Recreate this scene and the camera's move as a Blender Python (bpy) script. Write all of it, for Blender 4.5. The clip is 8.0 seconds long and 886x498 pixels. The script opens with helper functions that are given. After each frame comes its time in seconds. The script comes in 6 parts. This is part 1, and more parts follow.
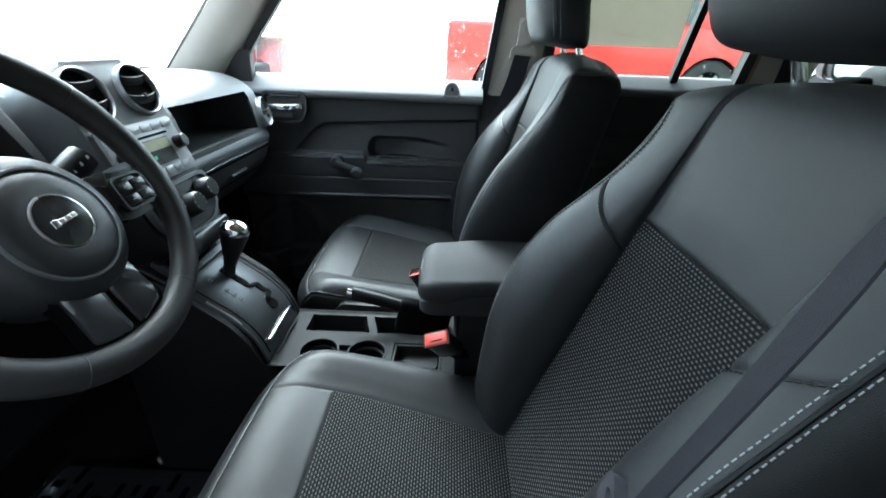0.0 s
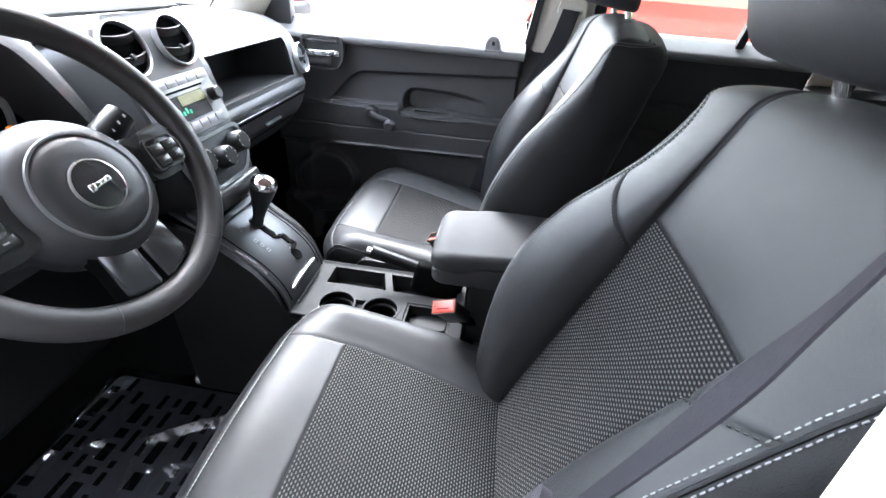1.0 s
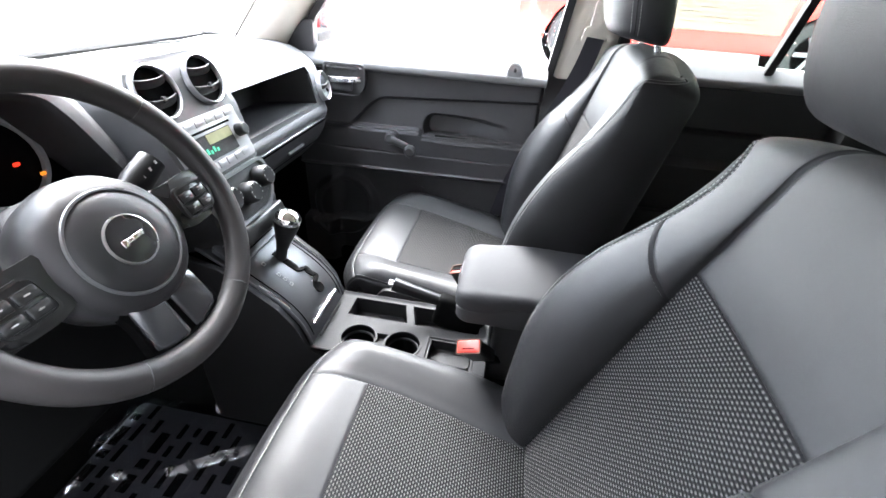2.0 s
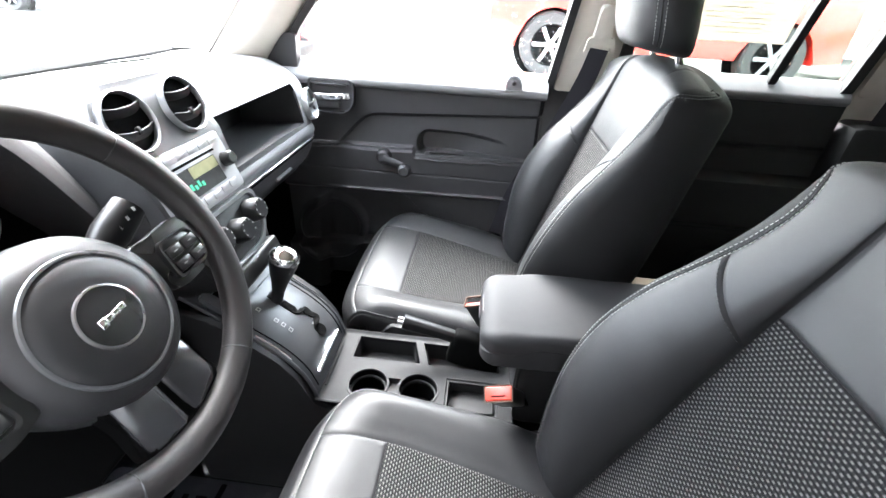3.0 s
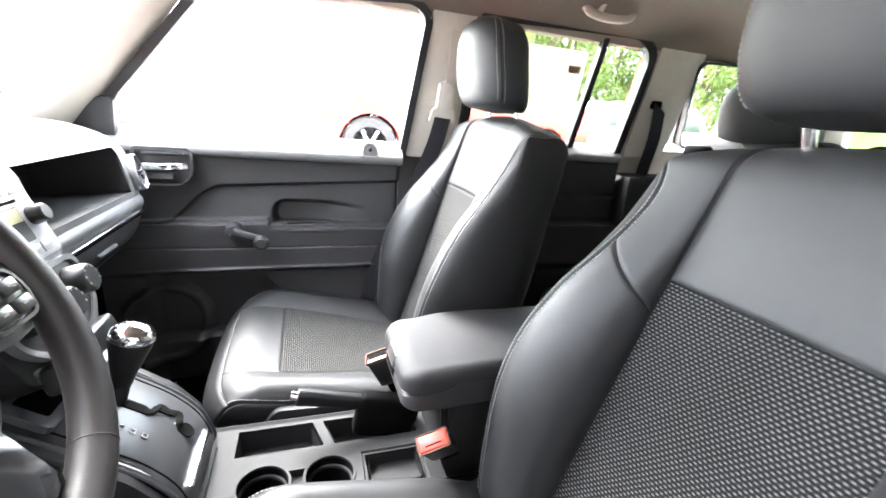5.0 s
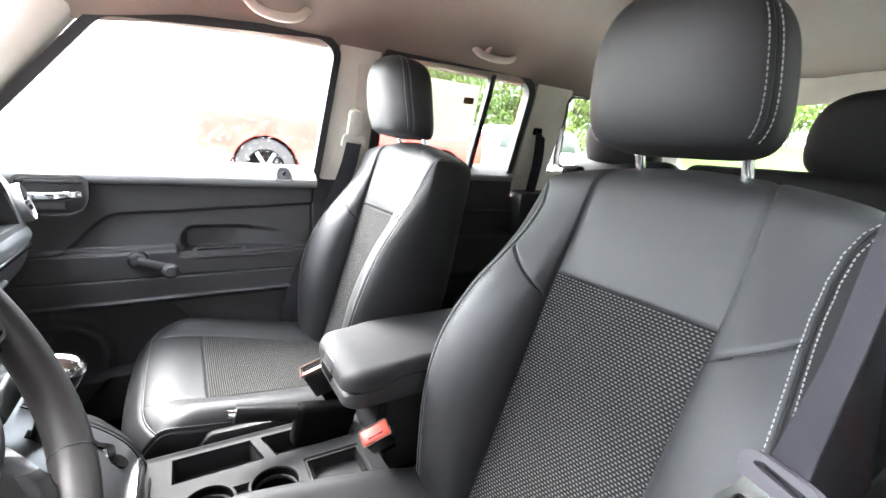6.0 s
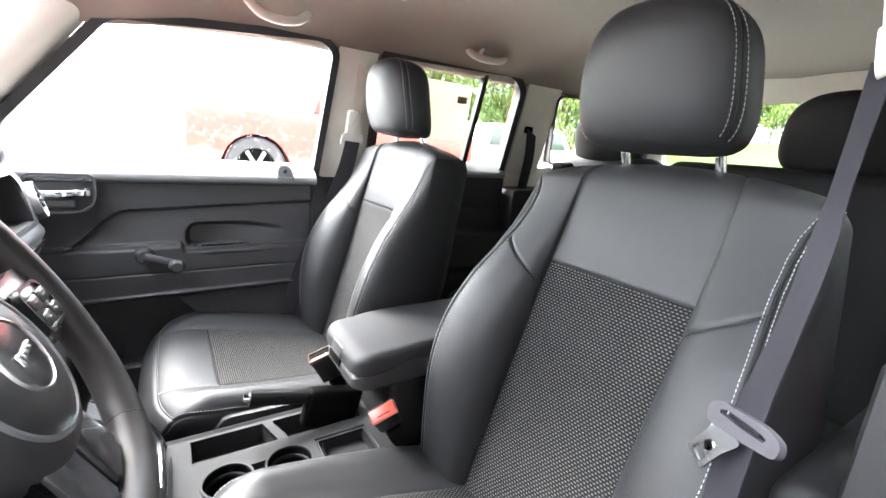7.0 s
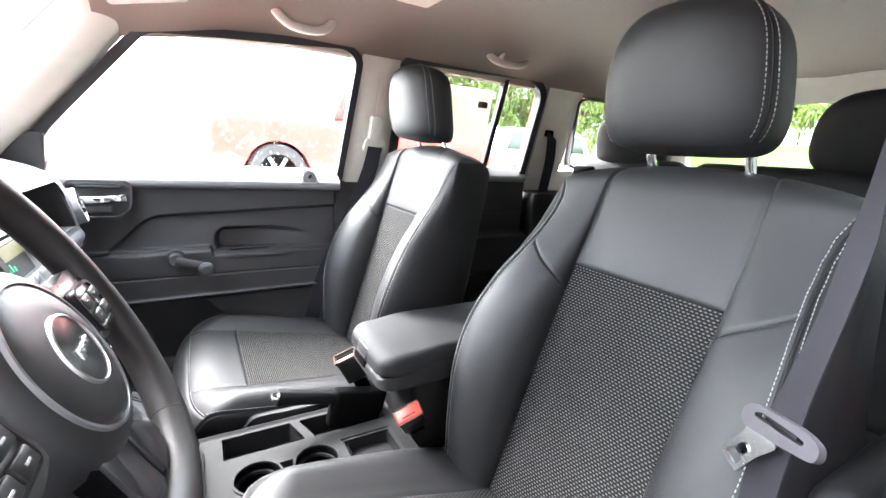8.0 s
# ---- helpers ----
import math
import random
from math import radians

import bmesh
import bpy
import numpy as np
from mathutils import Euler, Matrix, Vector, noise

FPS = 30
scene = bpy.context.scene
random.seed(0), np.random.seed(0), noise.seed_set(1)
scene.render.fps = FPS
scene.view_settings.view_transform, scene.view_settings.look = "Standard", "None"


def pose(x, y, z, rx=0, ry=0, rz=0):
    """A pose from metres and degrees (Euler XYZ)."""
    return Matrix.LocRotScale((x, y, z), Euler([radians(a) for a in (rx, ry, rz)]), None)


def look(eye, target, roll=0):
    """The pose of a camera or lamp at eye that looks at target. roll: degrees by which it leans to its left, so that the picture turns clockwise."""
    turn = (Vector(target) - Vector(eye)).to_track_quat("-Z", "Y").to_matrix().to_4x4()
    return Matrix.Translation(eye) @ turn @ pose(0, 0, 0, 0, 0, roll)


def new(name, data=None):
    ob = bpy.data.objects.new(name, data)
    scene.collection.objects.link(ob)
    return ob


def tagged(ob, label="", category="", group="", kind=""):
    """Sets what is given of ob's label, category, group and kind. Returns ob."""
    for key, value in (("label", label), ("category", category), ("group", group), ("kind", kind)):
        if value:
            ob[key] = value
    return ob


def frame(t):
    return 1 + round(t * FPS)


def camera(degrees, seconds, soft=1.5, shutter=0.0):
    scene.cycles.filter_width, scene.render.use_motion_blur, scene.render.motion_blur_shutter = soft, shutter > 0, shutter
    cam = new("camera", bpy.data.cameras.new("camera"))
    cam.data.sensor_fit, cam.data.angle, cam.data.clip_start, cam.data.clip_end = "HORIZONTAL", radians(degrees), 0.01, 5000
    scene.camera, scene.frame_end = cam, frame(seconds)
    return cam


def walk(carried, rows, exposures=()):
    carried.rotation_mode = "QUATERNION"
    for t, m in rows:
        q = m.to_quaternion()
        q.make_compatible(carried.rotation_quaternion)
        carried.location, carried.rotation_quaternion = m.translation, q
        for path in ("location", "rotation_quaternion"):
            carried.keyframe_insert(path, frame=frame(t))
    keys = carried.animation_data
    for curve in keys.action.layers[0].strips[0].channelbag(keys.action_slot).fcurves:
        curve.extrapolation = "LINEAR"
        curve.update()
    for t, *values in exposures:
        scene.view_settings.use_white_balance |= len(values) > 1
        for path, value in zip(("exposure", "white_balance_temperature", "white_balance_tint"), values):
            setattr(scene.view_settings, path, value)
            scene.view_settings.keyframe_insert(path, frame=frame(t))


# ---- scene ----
cam = camera(92.8, 8.0, shutter=0.3)
PATH = [
    (0, (-0.002, -0.767, 1.127), (-0.011, 1.035, 0.261), 2.3),
    (0.5, (0.033, -0.755, 1.145), (-0.113, 0.93, 0.077), 3.3),
    (1, (0.04, -0.752, 1.182), (-0.126, 0.906, 0.076), 4.7),
    (1.5, (0.035, -0.743, 1.22), (-0.2, 0.914, 0.125), 3.8),
    (3, (-0.086, -0.631, 1.215), (-0.202, 1.074, 0.176), 3.6),
    (3.5, (-0.129, -0.593, 1.176), (-0.098, 1.122, 0.147), 2.7),
    (4, (-0.168, -0.574, 1.132), (0.032, 1.169, 0.171), 4.3),
    (4.5, (-0.179, -0.587, 1.103), (0.206, 1.22, 0.338), 5.1),
    (5, (-0.188, -0.632, 1.103), (0.433, 1.178, 0.523), 4.7),
    (6.5, (-0.293, -0.733, 1.113), (0.804, 0.881, 0.673), 4.5),
    (7, (-0.306, -0.745, 1.109), (0.764, 0.88, 0.649), 4.3),
    (7.5, (-0.315, -0.746, 1.103), (0.707, 0.909, 0.637), 4.2),
    (8, (-0.321, -0.746, 1.107), (0.68, 0.928, 0.662), 3.7),
]
EXPOSURES = [(0.0, 3.82, 5450, -4), (0.5, 4.76, 5600, 1), (1.0, 5.22, 5850, 11), (1.5, 5.35, 6000, 12), (3.0, 5.56, 6150, 10), (4.0, 5.65, 6150, 10), (4.5, 5.79, 6250, 11), (5.0, 5.86, 6300, 11), (6.5, 5.46, 6300, 11), (8.0, 5.50, 6250, 12)]
walk(cam, [(t, look(eye, target, roll)) for t, eye, target, roll in PATH], EXPOSURES)

# ==== place ====
# x runs to the car's rear, y to its passenger side, z up; the car's middle line is y = 0
GROUND = -0.12

world = bpy.data.worlds.new("overcast_sky")
scene.world = world
world.use_nodes = True
wn = world.node_tree
sky = wn.nodes.new("ShaderNodeTexSky")
sky.sky_type, sky.sun_disc = "NISHITA", False
sky.sun_elevation, sky.sun_rotation = radians(48), radians(330)
sky.air_density, sky.dust_density = 1.0, 4.0
pale = wn.nodes.new("ShaderNodeMix")
pale.data_type = "RGBA"
pale.inputs[0].default_value = 0.7
pale.inputs[7].default_value = (6.2, 6.3, 6.4, 1)
wn.links.new(sky.outputs[0], pale.inputs[6])
# an overcast sky is darker towards the horizon than overhead
where = wn.nodes.new("ShaderNodeTexCoord")
height = wn.nodes.new("ShaderNodeSeparateXYZ")
wn.links.new(where.outputs["Generated"], height.inputs[0])
dome = wn.nodes.new("ShaderNodeMapRange")
dome.inputs[1].default_value, dome.inputs[2].default_value = 0.0, 0.8
dome.inputs[3].default_value, dome.inputs[4].default_value = 0.60, 1.0
wn.links.new(height.outputs[2], dome.inputs[0])
cloud = wn.nodes.new("ShaderNodeVectorMath")
cloud.operation = "SCALE"
wn.links.new(pale.outputs[2], cloud.inputs[0])
wn.links.new(dome.outputs[0], cloud.inputs["Scale"])
wn.links.new(cloud.outputs[0], wn.nodes["Background"].inputs[0])
wn.nodes["Background"].inputs[1].default_value = 0.15
sun = new("sun", bpy.data.lights.new("sun", "SUN"))
sun.data.energy, sun.data.angle, sun.data.color = 1.75, radians(45), (1, 0.98, 0.95)
sun.matrix_world = look((0, 0, 10), (2.4, -4.2, 4.6))


# ---- materials ----
def mat(name, color, rough=0.5, metal=0.0, var=0.15, scale=40.0, bump=0.0, bump_scale=300.0, spec=0.5, coat=0.0, dirt=3.0, sheen=0.0, kind="noise", waves=0.0):
    m = bpy.data.materials.new(name)
    m.use_nodes = True
    nt = m.node_tree
    bsdf = nt.nodes["Principled BSDF"]
    L = nt.links.new
    co = nt.nodes.new("ShaderNodeTexCoord")
    fine = nt.nodes.new("ShaderNodeTexNoise")
    fine.inputs["Scale"].default_value, fine.inputs["Detail"].default_value = scale, 5
    broad = nt.nodes.new("ShaderNodeTexNoise")
    broad.inputs["Scale"].default_value, broad.inputs["Detail"].default_value = dirt, 3
    L(co.outputs["Object"], fine.inputs["Vector"])
    L(co.outputs["Object"], broad.inputs["Vector"])
    both = nt.nodes.new("ShaderNodeMath")
    both.operation = "ADD"
    L(fine.outputs[0], both.inputs[0])
    L(broad.outputs[0], both.inputs[1])
    ramp = nt.nodes.new("ShaderNodeMapRange")
    ramp.inputs[1].default_value, ramp.inputs[2].default_value = 0.6, 1.4
    ramp.inputs[3].default_value, ramp.inputs[4].default_value = 1 - var, 1 + var
    L(both.outputs[0], ramp.inputs[0])
    tint = nt.nodes.new("ShaderNodeVectorMath")
    tint.operation = "SCALE"
    tint.inputs[0].default_value = color[:3]
    L(ramp.outputs[0], tint.inputs["Scale"])
    L(tint.outputs[0], bsdf.inputs["Base Color"])
    gloss = nt.nodes.new("ShaderNodeMapRange")
    gloss.inputs[1].default_value, gloss.inputs[2].default_value = 0.3, 0.7
    gloss.inputs[3].default_value, gloss.inputs[4].default_value = max(0.0, rough - 0.06), min(1.0, rough + 0.06)
    L(broad.outputs[0], gloss.inputs[0])
    L(gloss.outputs[0], bsdf.inputs["Roughness"])
    bsdf.inputs["Metallic"].default_value = metal
    bsdf.inputs["Specular IOR Level"].default_value = spec
    bsdf.inputs["Coat Weight"].default_value = coat
    bsdf.inputs["Coat Roughness"].default_value = 0.05
    bsdf.inputs["Sheen Weight"].default_value = sheen
    if bump:
        if kind == "cells":
            grain = nt.nodes.new("ShaderNodeTexVoronoi")
            grain.feature = "DISTANCE_TO_EDGE"
        else:
            grain = nt.nodes.new("ShaderNodeTexNoise")
        grain.inputs["Scale"].default_value = bump_scale
        L(co.outputs["Object"], grain.inputs["Vector"])
        b = nt.nodes.new("ShaderNodeBump")
        b.inputs["Strength"].default_value, b.inputs["Distance"].default_value = bump, 0.001
        L(grain.outputs[0], b.inputs["Height"])
        L(b.outputs[0], bsdf.inputs["Normal"])
        if waves:
            soft = nt.nodes.new("ShaderNodeTexNoise")
            soft.inputs["Scale"].default_value, soft.inputs["Detail"].default_value = 11, 2
            L(co.outputs["Object"], soft.inputs["Vector"])
            w = nt.nodes.new("ShaderNodeBump")
            w.inputs["Strength"].default_value, w.inputs["Distance"].default_value = waves, 0.012
            L(soft.outputs[0], w.inputs["Height"])
            L(w.outputs[0], b.inputs["Normal"])
    return m


def glow(name, color, strength):
    m = mat(name, color, 0.4)
    b = m.node_tree.nodes["Principled BSDF"]
    b.inputs["Emission Color"].default_value = (*color, 1)
    b.inputs["Emission Strength"].default_value = strength
    return m


def mesh_fabric(name):
    """Open spacer fabric: pale staggered threads over a black ground, in metres of the UV map."""
    m = bpy.data.materials.new(name)
    m.use_nodes = True
    nt = m.node_tree
    bsdf = nt.nodes["Principled BSDF"]
    L = nt.links.new
    uv = nt.nodes.new("ShaderNodeUVMap")
    sep = nt.nodes.new("ShaderNodeSeparateXYZ")
    L(uv.outputs[0], sep.inputs[0])

    def op(kind, a, b=None):
        n = nt.nodes.new("ShaderNodeMath")
        n.operation = kind
        for i, v in enumerate((a, b)):
            if isinstance(v, (int, float)):
                n.inputs[i].default_value = v
            elif v is not None:
                L(v, n.inputs[i])
        return n.outputs[0]
    # ribs across the seat, each broken into threads that stagger from rib to rib
    rib, thread = 0.0046, 0.0070
    turn = op("MODULO", op("FLOOR", op("ADD", op("DIVIDE", sep.outputs[1], rib), 64.0)), 2.0)
    cy = op("MULTIPLY", op("COSINE", op("MULTIPLY", sep.outputs[1], 2 * math.pi / rib)), -1.0)
    cx = op("COSINE", op("ADD", op("MULTIPLY", sep.outputs[0], 2 * math.pi / thread), op("MULTIPLY", turn, math.pi)))
    rows_m = nt.nodes.new("ShaderNodeMapRange")
    rows_m.inputs[1].default_value, rows_m.inputs[2].default_value = -0.25, 0.6
    L(cy, rows_m.inputs[0])
    mask = nt.nodes.new("ShaderNodeMapRange")
    mask.inputs[1].default_value, mask.inputs[2].default_value = -0.35, 0.55
    mask.inputs[3].default_value, mask.inputs[4].default_value = 0.12, 1.0
    L(cx, mask.inputs[0])
    weave = op("MULTIPLY", rows_m.outputs[0], mask.outputs[0])
    noise_t = nt.nodes.new("ShaderNodeTexNoise")
    noise_t.inputs["Scale"].default_value = 900
    L(uv.outputs[0], noise_t.inputs["Vector"])
    fleck = op("MULTIPLY", weave, op("ADD", op("MULTIPLY", noise_t.outputs[0], 0.8), 0.6))
    mix = nt.nodes.new("ShaderNodeMix")
    mix.data_type = "RGBA"
    mix.inputs[6].default_value, mix.inputs[7].default_value = (0.0080, 0.0080, 0.0085, 1), (0.092, 0.090, 0.087, 1)
    L(fleck, mix.inputs[0])
    L(mix.outputs[2], bsdf.inputs["Base Color"])
    bsdf.inputs["Roughness"].default_value = 0.75
    bsdf.inputs["Specular IOR Level"].default_value = 0.06
    b = nt.nodes.new("ShaderNodeBump")
    b.inputs["Strength"].default_value, b.inputs["Distance"].default_value = 0.6, 0.0014
    L(weave, b.inputs["Height"])
    L(b.outputs[0], bsdf.inputs["Normal"])
    return m


def glass_mat(name, tint=(0.95, 0.97, 0.96), gloss=0.025):
    m = bpy.data.materials.new(name)
    m.use_nodes = True
    nt = m.node_tree
    nt.nodes.remove(nt.nodes["Principled BSDF"])
    tr = nt.nodes.new("ShaderNodeBsdfTransparent")
    tr.inputs[0].default_value = (*tint, 1)
    gl = nt.nodes.new("ShaderNodeBsdfGlossy")
    gl.inputs["Roughness"].default_value = 0.02
    lw = nt.nodes.new("ShaderNodeLayerWeight")
    lw.inputs[0].default_value = 0.5
    steep = nt.nodes.new("ShaderNodeMath")
    steep.operation = "POWER"
    steep.inputs[1].default_value = 4.0
    nt.links.new(lw.outputs["Facing"], steep.inputs[0])
    fr = nt.nodes.new("ShaderNodeMapRange")
    fr.name = "gloss"
    fr.inputs[3].default_value, fr.inputs[4].default_value = gloss, 0.6
    nt.links.new(steep.outputs[0], fr.inputs[0])
    mx = nt.nodes.new("ShaderNodeMixShader")
    nt.links.new(fr.outputs[0], mx.inputs[0])
    nt.links.new(tr.outputs[0], mx.inputs[1])
    nt.links.new(gl.outputs[0], mx.inputs[2])
    nt.links.new(mx.outputs[0], nt.nodes["Material Output"].inputs[0])
    return m


LEATHER = mat("black_leather", (0.0125, 0.0128, 0.0138), 0.50, var=0.12, spec=0.44, bump=0.35, bump_scale=900, kind="cells", scale=60, waves=0.10)
LEATHER_SIDE = mat("black_vinyl", (0.0074, 0.0073, 0.0078), 0.60, var=0.12, spec=0.26, bump=0.4, bump_scale=800, kind="cells", scale=60, waves=0.10)
FABRIC = mesh_fabric("spacer_fabric")
THREAD = mat("pale_thread", (0.25, 0.25, 0.243), 0.7, var=0.2, scale=500)
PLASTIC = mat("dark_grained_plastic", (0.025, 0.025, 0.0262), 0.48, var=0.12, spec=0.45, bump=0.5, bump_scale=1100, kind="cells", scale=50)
DOOR_PLASTIC = mat("charcoal_door_plastic", (0.036, 0.036, 0.0378), 0.42, var=0.12, spec=0.5, bump=0.5, bump_scale=1100, kind="cells", scale=50)
# Grey instead of charcoal: the sky's sheen on the ledges is in it.
MOULDING = mat("daylit_ledge_plastic", (0.20, 0.20, 0.203), 0.42, var=0.08, spec=0.6)
# Darker copy of the door plastic; shade low in the cabin is in it.
CONSOLE_BLACK = mat("black_plastic_with_shade", (0.0075, 0.0075, 0.008), 0.55, var=0.12, spec=0.3, bump=0.4, bump_scale=1000, kind="cells", scale=50)
TRAY_GREY = mat("grey_tray_plastic", (0.0115, 0.0117, 0.0123), 0.55, spec=0.16, var=0.1, bump=0.4, bump_scale=1100, kind="cells", scale=50)
PLASTIC_GREY = mat("charcoal_plastic", (0.070, 0.0707, 0.073), 0.42, var=0.1, bump=0.4, bump_scale=1100, kind="cells", scale=50)
# Paled to carry the daylight glare on the dashboard.
DASH_TOP = mat("dash_plastic_with_glare", (0.085, 0.085, 0.086), 0.42, var=0.1, bump=0.4, bump_scale=1000, kind="cells", scale=50)
SATIN_BLACK = mat("satin_black_plastic", (0.012, 0.012, 0.012), 0.3, var=0.1)
BADGE = mat("glossy_black_enamel", (0.022, 0.0225, 0.024), 0.2, var=0.1, spec=0.7)
# Near black: footwell, slot and gap shade is put into this colour.
PIT = mat("shaded_black_plastic", (0.0018, 0.0018, 0.0018), 0.85, spec=0.05, var=0.1)
KNOB = mat("black_knob_plastic", (0.0045, 0.0045, 0.0048), 0.38, spec=0.35, var=0.1)
SILVER = mat("silver_painted_plastic", (0.42, 0.43, 0.44), 0.32, metal=0.7, var=0.06, scale=200)
GATE = mat("satin_graphite_plastic", (0.050, 0.052, 0.055), 0.34, metal=0.25, var=0.06, scale=200, bump=0.1, bump_scale=1500)
LOBE = mat("glossy_graphite", (0.042, 0.0425, 0.045), 0.22, metal=0.2, var=0.06, spec=0.7)
LID_PLASTIC = mat("dark_grey_plastic", (0.019, 0.019, 0.020), 0.5, var=0.1, spec=0.4, bump=0.4, bump_scale=1100, kind="cells", scale=50)
BEZEL = mat("graphite_painted_plastic", (0.16, 0.165, 0.17), 0.3, metal=0.5, var=0.06, scale=200)
CHROME = mat("chrome", (0.85, 0.86, 0.87), 0.08, metal=1.0, var=0.03)
MIRROR = mat("wet_mirror_glass", (0.42, 0.43, 0.44), 0.10, metal=1.0, var=0.35, scale=160, bump=0.9, bump_scale=140)
ALLOY = mat("dull_alloy", (0.20, 0.20, 0.21), 0.45, metal=0.5, var=0.2)
STEEL = mat("plated_steel", (0.55, 0.55, 0.55), 0.28, metal=1.0, var=0.1)
HEADLINER_M = mat("beige_headliner_cloth", (0.188, 0.150, 0.121), 0.95, var=0.06, scale=250, bump=0.3, bump_scale=1500, sheen=0.2)
TRIM_BEIGE = mat("beige_pillar_plastic", (0.60, 0.56, 0.495), 0.55, var=0.05, bump=0.25, bump_scale=900, kind="cells")
HANDLE_BEIGE = mat("beige_handle_plastic", (0.56, 0.50, 0.44), 0.5, var=0.05)
WEBBING = mat("black_belt_webbing", (0.016, 0.0152, 0.019), 0.7, spec=0.22, var=0.15, scale=700, bump=0.6, bump_scale=1200)
# Colour lowered to deepen the shade on the floor.
CARPET = mat("black_carpet", (0.004, 0.004, 0.004), 1.0, spec=0.05, var=0.4, scale=400, bump=1.0, bump_scale=600)
RED_PAINT = mat("red_car_paint", (0.45, 0.008, 0.012), 0.3, var=0.05, coat=0.8)
TRUCK_RED = mat("bright_red_truck_paint", (0.62, 0.028, 0.018), 0.35, var=0.05, coat=0.4)
WHITE_PAINT = mat("white_car_paint", (0.75, 0.76, 0.77), 0.3, var=0.04, coat=0.7)
RIM_LEATHER = mat("smooth_rim_leather", (0.0205, 0.0185, 0.0182), 0.48, spec=0.4, var=0.15, bump=0.12, bump_scale=1400, kind="cells")
ARM_VINYL = mat("charcoal_vinyl", (0.022, 0.022, 0.0232), 0.64, spec=0.2, var=0.1, bump=0.3, bump_scale=1000, kind="cells")
GRIP = mat("lilac_grey_plastic", (0.045, 0.042, 0.048), 0.5, spec=0.4, var=0.1, bump=0.2, bump_scale=1000)
RADIO_GREY = mat("silver_grey_plastic", (0.32, 0.324, 0.332), 0.38, var=0.08)
HUB_SKIN = mat("soft_black_hub_skin", (0.018, 0.018, 0.0192), 0.33, var=0.1, bump=0.3, bump_scale=1200, kind="cells")
RUBBER = mat("black_rubber", (0.015, 0.015, 0.015), 0.7, var=0.15)
RED_BUTTON = mat("red_button_plastic", (0.55, 0.035, 0.02), 0.35, var=0.05)
BUCKLE_RIM = mat("cream_plastic", (0.085, 0.050, 0.038), 0.7, spec=0.15, var=0.05)
GLASS = glass_mat("clear_glass")
PRIVACY = glass_mat("tinted_glass", (0.69, 0.73, 0.69))
FAR_GLASS = mat("dark_reflective_glass", (0.03, 0.035, 0.04), 0.08, var=0.1, spec=0.8)
ASPHALT = mat("worn_asphalt", (0.036, 0.036, 0.0355), 0.85, var=0.35, scale=60, bump=0.8, bump_scale=120, dirt=0.4)
PAPER = mat("white_paper", (0.56, 0.54, 0.48), 0.8, var=0.06, scale=30)


def let_light_through(m, color):
    """Thin paper: part of the light from behind comes through."""
    nt = m.node_tree
    tr = nt.nodes.new("ShaderNodeBsdfTranslucent")
    tr.inputs[0].default_value = (*color, 1)
    mx = nt.nodes.new("ShaderNodeMixShader")
    mx.inputs[0].default_value = 0.45
    nt.links.new(nt.nodes["Principled BSDF"].outputs[0], mx.inputs[1])
    nt.links.new(tr.outputs[0], mx.inputs[2])
    nt.links.new(mx.outputs[0], nt.nodes["Material Output"].inputs[0])


let_light_through(PAPER, (0.44, 0.42, 0.37))
OLIVE = mat("olive_display_plastic", (0.20, 0.20, 0.10), 0.3, var=0.3, scale=90)
INK = mat("brown_ink", (0.26, 0.19, 0.15), 0.8, var=0.3, scale=200)
let_light_through(INK, (0.22, 0.16, 0.12))

TAN = mat("tan_plastic", (0.20, 0.15, 0.11), 0.5, var=0.15)
CONCRETE = mat("pale_wet_concrete", (0.42, 0.41, 0.39), 0.6, var=0.2, scale=30, bump=0.4, bump_scale=90, dirt=0.5)
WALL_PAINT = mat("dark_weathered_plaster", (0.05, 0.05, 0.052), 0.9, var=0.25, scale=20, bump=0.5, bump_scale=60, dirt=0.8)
GRASS = mat("mown_grass", (0.06, 0.10, 0.016), 0.9, var=0.4, scale=30, bump=1.0, bump_scale=90, dirt=1.0)
PLATE_YELLOW = mat("yellow_plate_paint", (0.65, 0.52, 0.08), 0.4)
BLUE_PAINT = mat("pale_blue_car_paint", (0.32, 0.52, 0.62), 0.3, var=0.05, coat=0.6)
INK_PALE = mat("show_through_ink", (0.50, 0.48, 0.43), 0.8, var=0.15)
let_light_through(INK_PALE, (0.52, 0.50, 0.45))
MAT_GREY = mat("grey_mat_paper", (0.018, 0.0185, 0.022), 0.7, var=0.2, scale=20)
FILM = glass_mat("clear_film", (0.93, 0.93, 0.95), 0.10)
WATER = mat("rain_water", (0.95, 0.96, 0.97), 0.03, var=0.02)
WATER.node_tree.nodes["Principled BSDF"].inputs["Transmission Weight"].default_value = 0.75


# ---- building blocks ----
def part(name, bm, material, parent, label="", smooth=40):
    me = bpy.data.meshes.new(name)
    bm.normal_update()
    bm.to_mesh(me)
    bm.free()
    me.materials.append(material)
    for p in me.polygons:
        p.use_smooth = True
    me.set_sharp_from_angle(angle=radians(smooth))
    ob = new(name, me)
    if parent is not None:
        ob.parent = parent
        up = parent
        base = Vector((0, 0, 0))
        while up is not None:
            base += up.location
            up = up.parent
        me.transform(Matrix.Translation(-base))
    if label:
        tagged(ob, label)
    return ob


def thing(name, at, label, category, group="", kind=""):
    return tagged(new(name), label, category, group, kind) if at is None else place(tagged(new(name), label, category, group, kind), at)


def place(ob, at):
    ob.location = at
    ob.empty_display_size = 0.05
    return ob


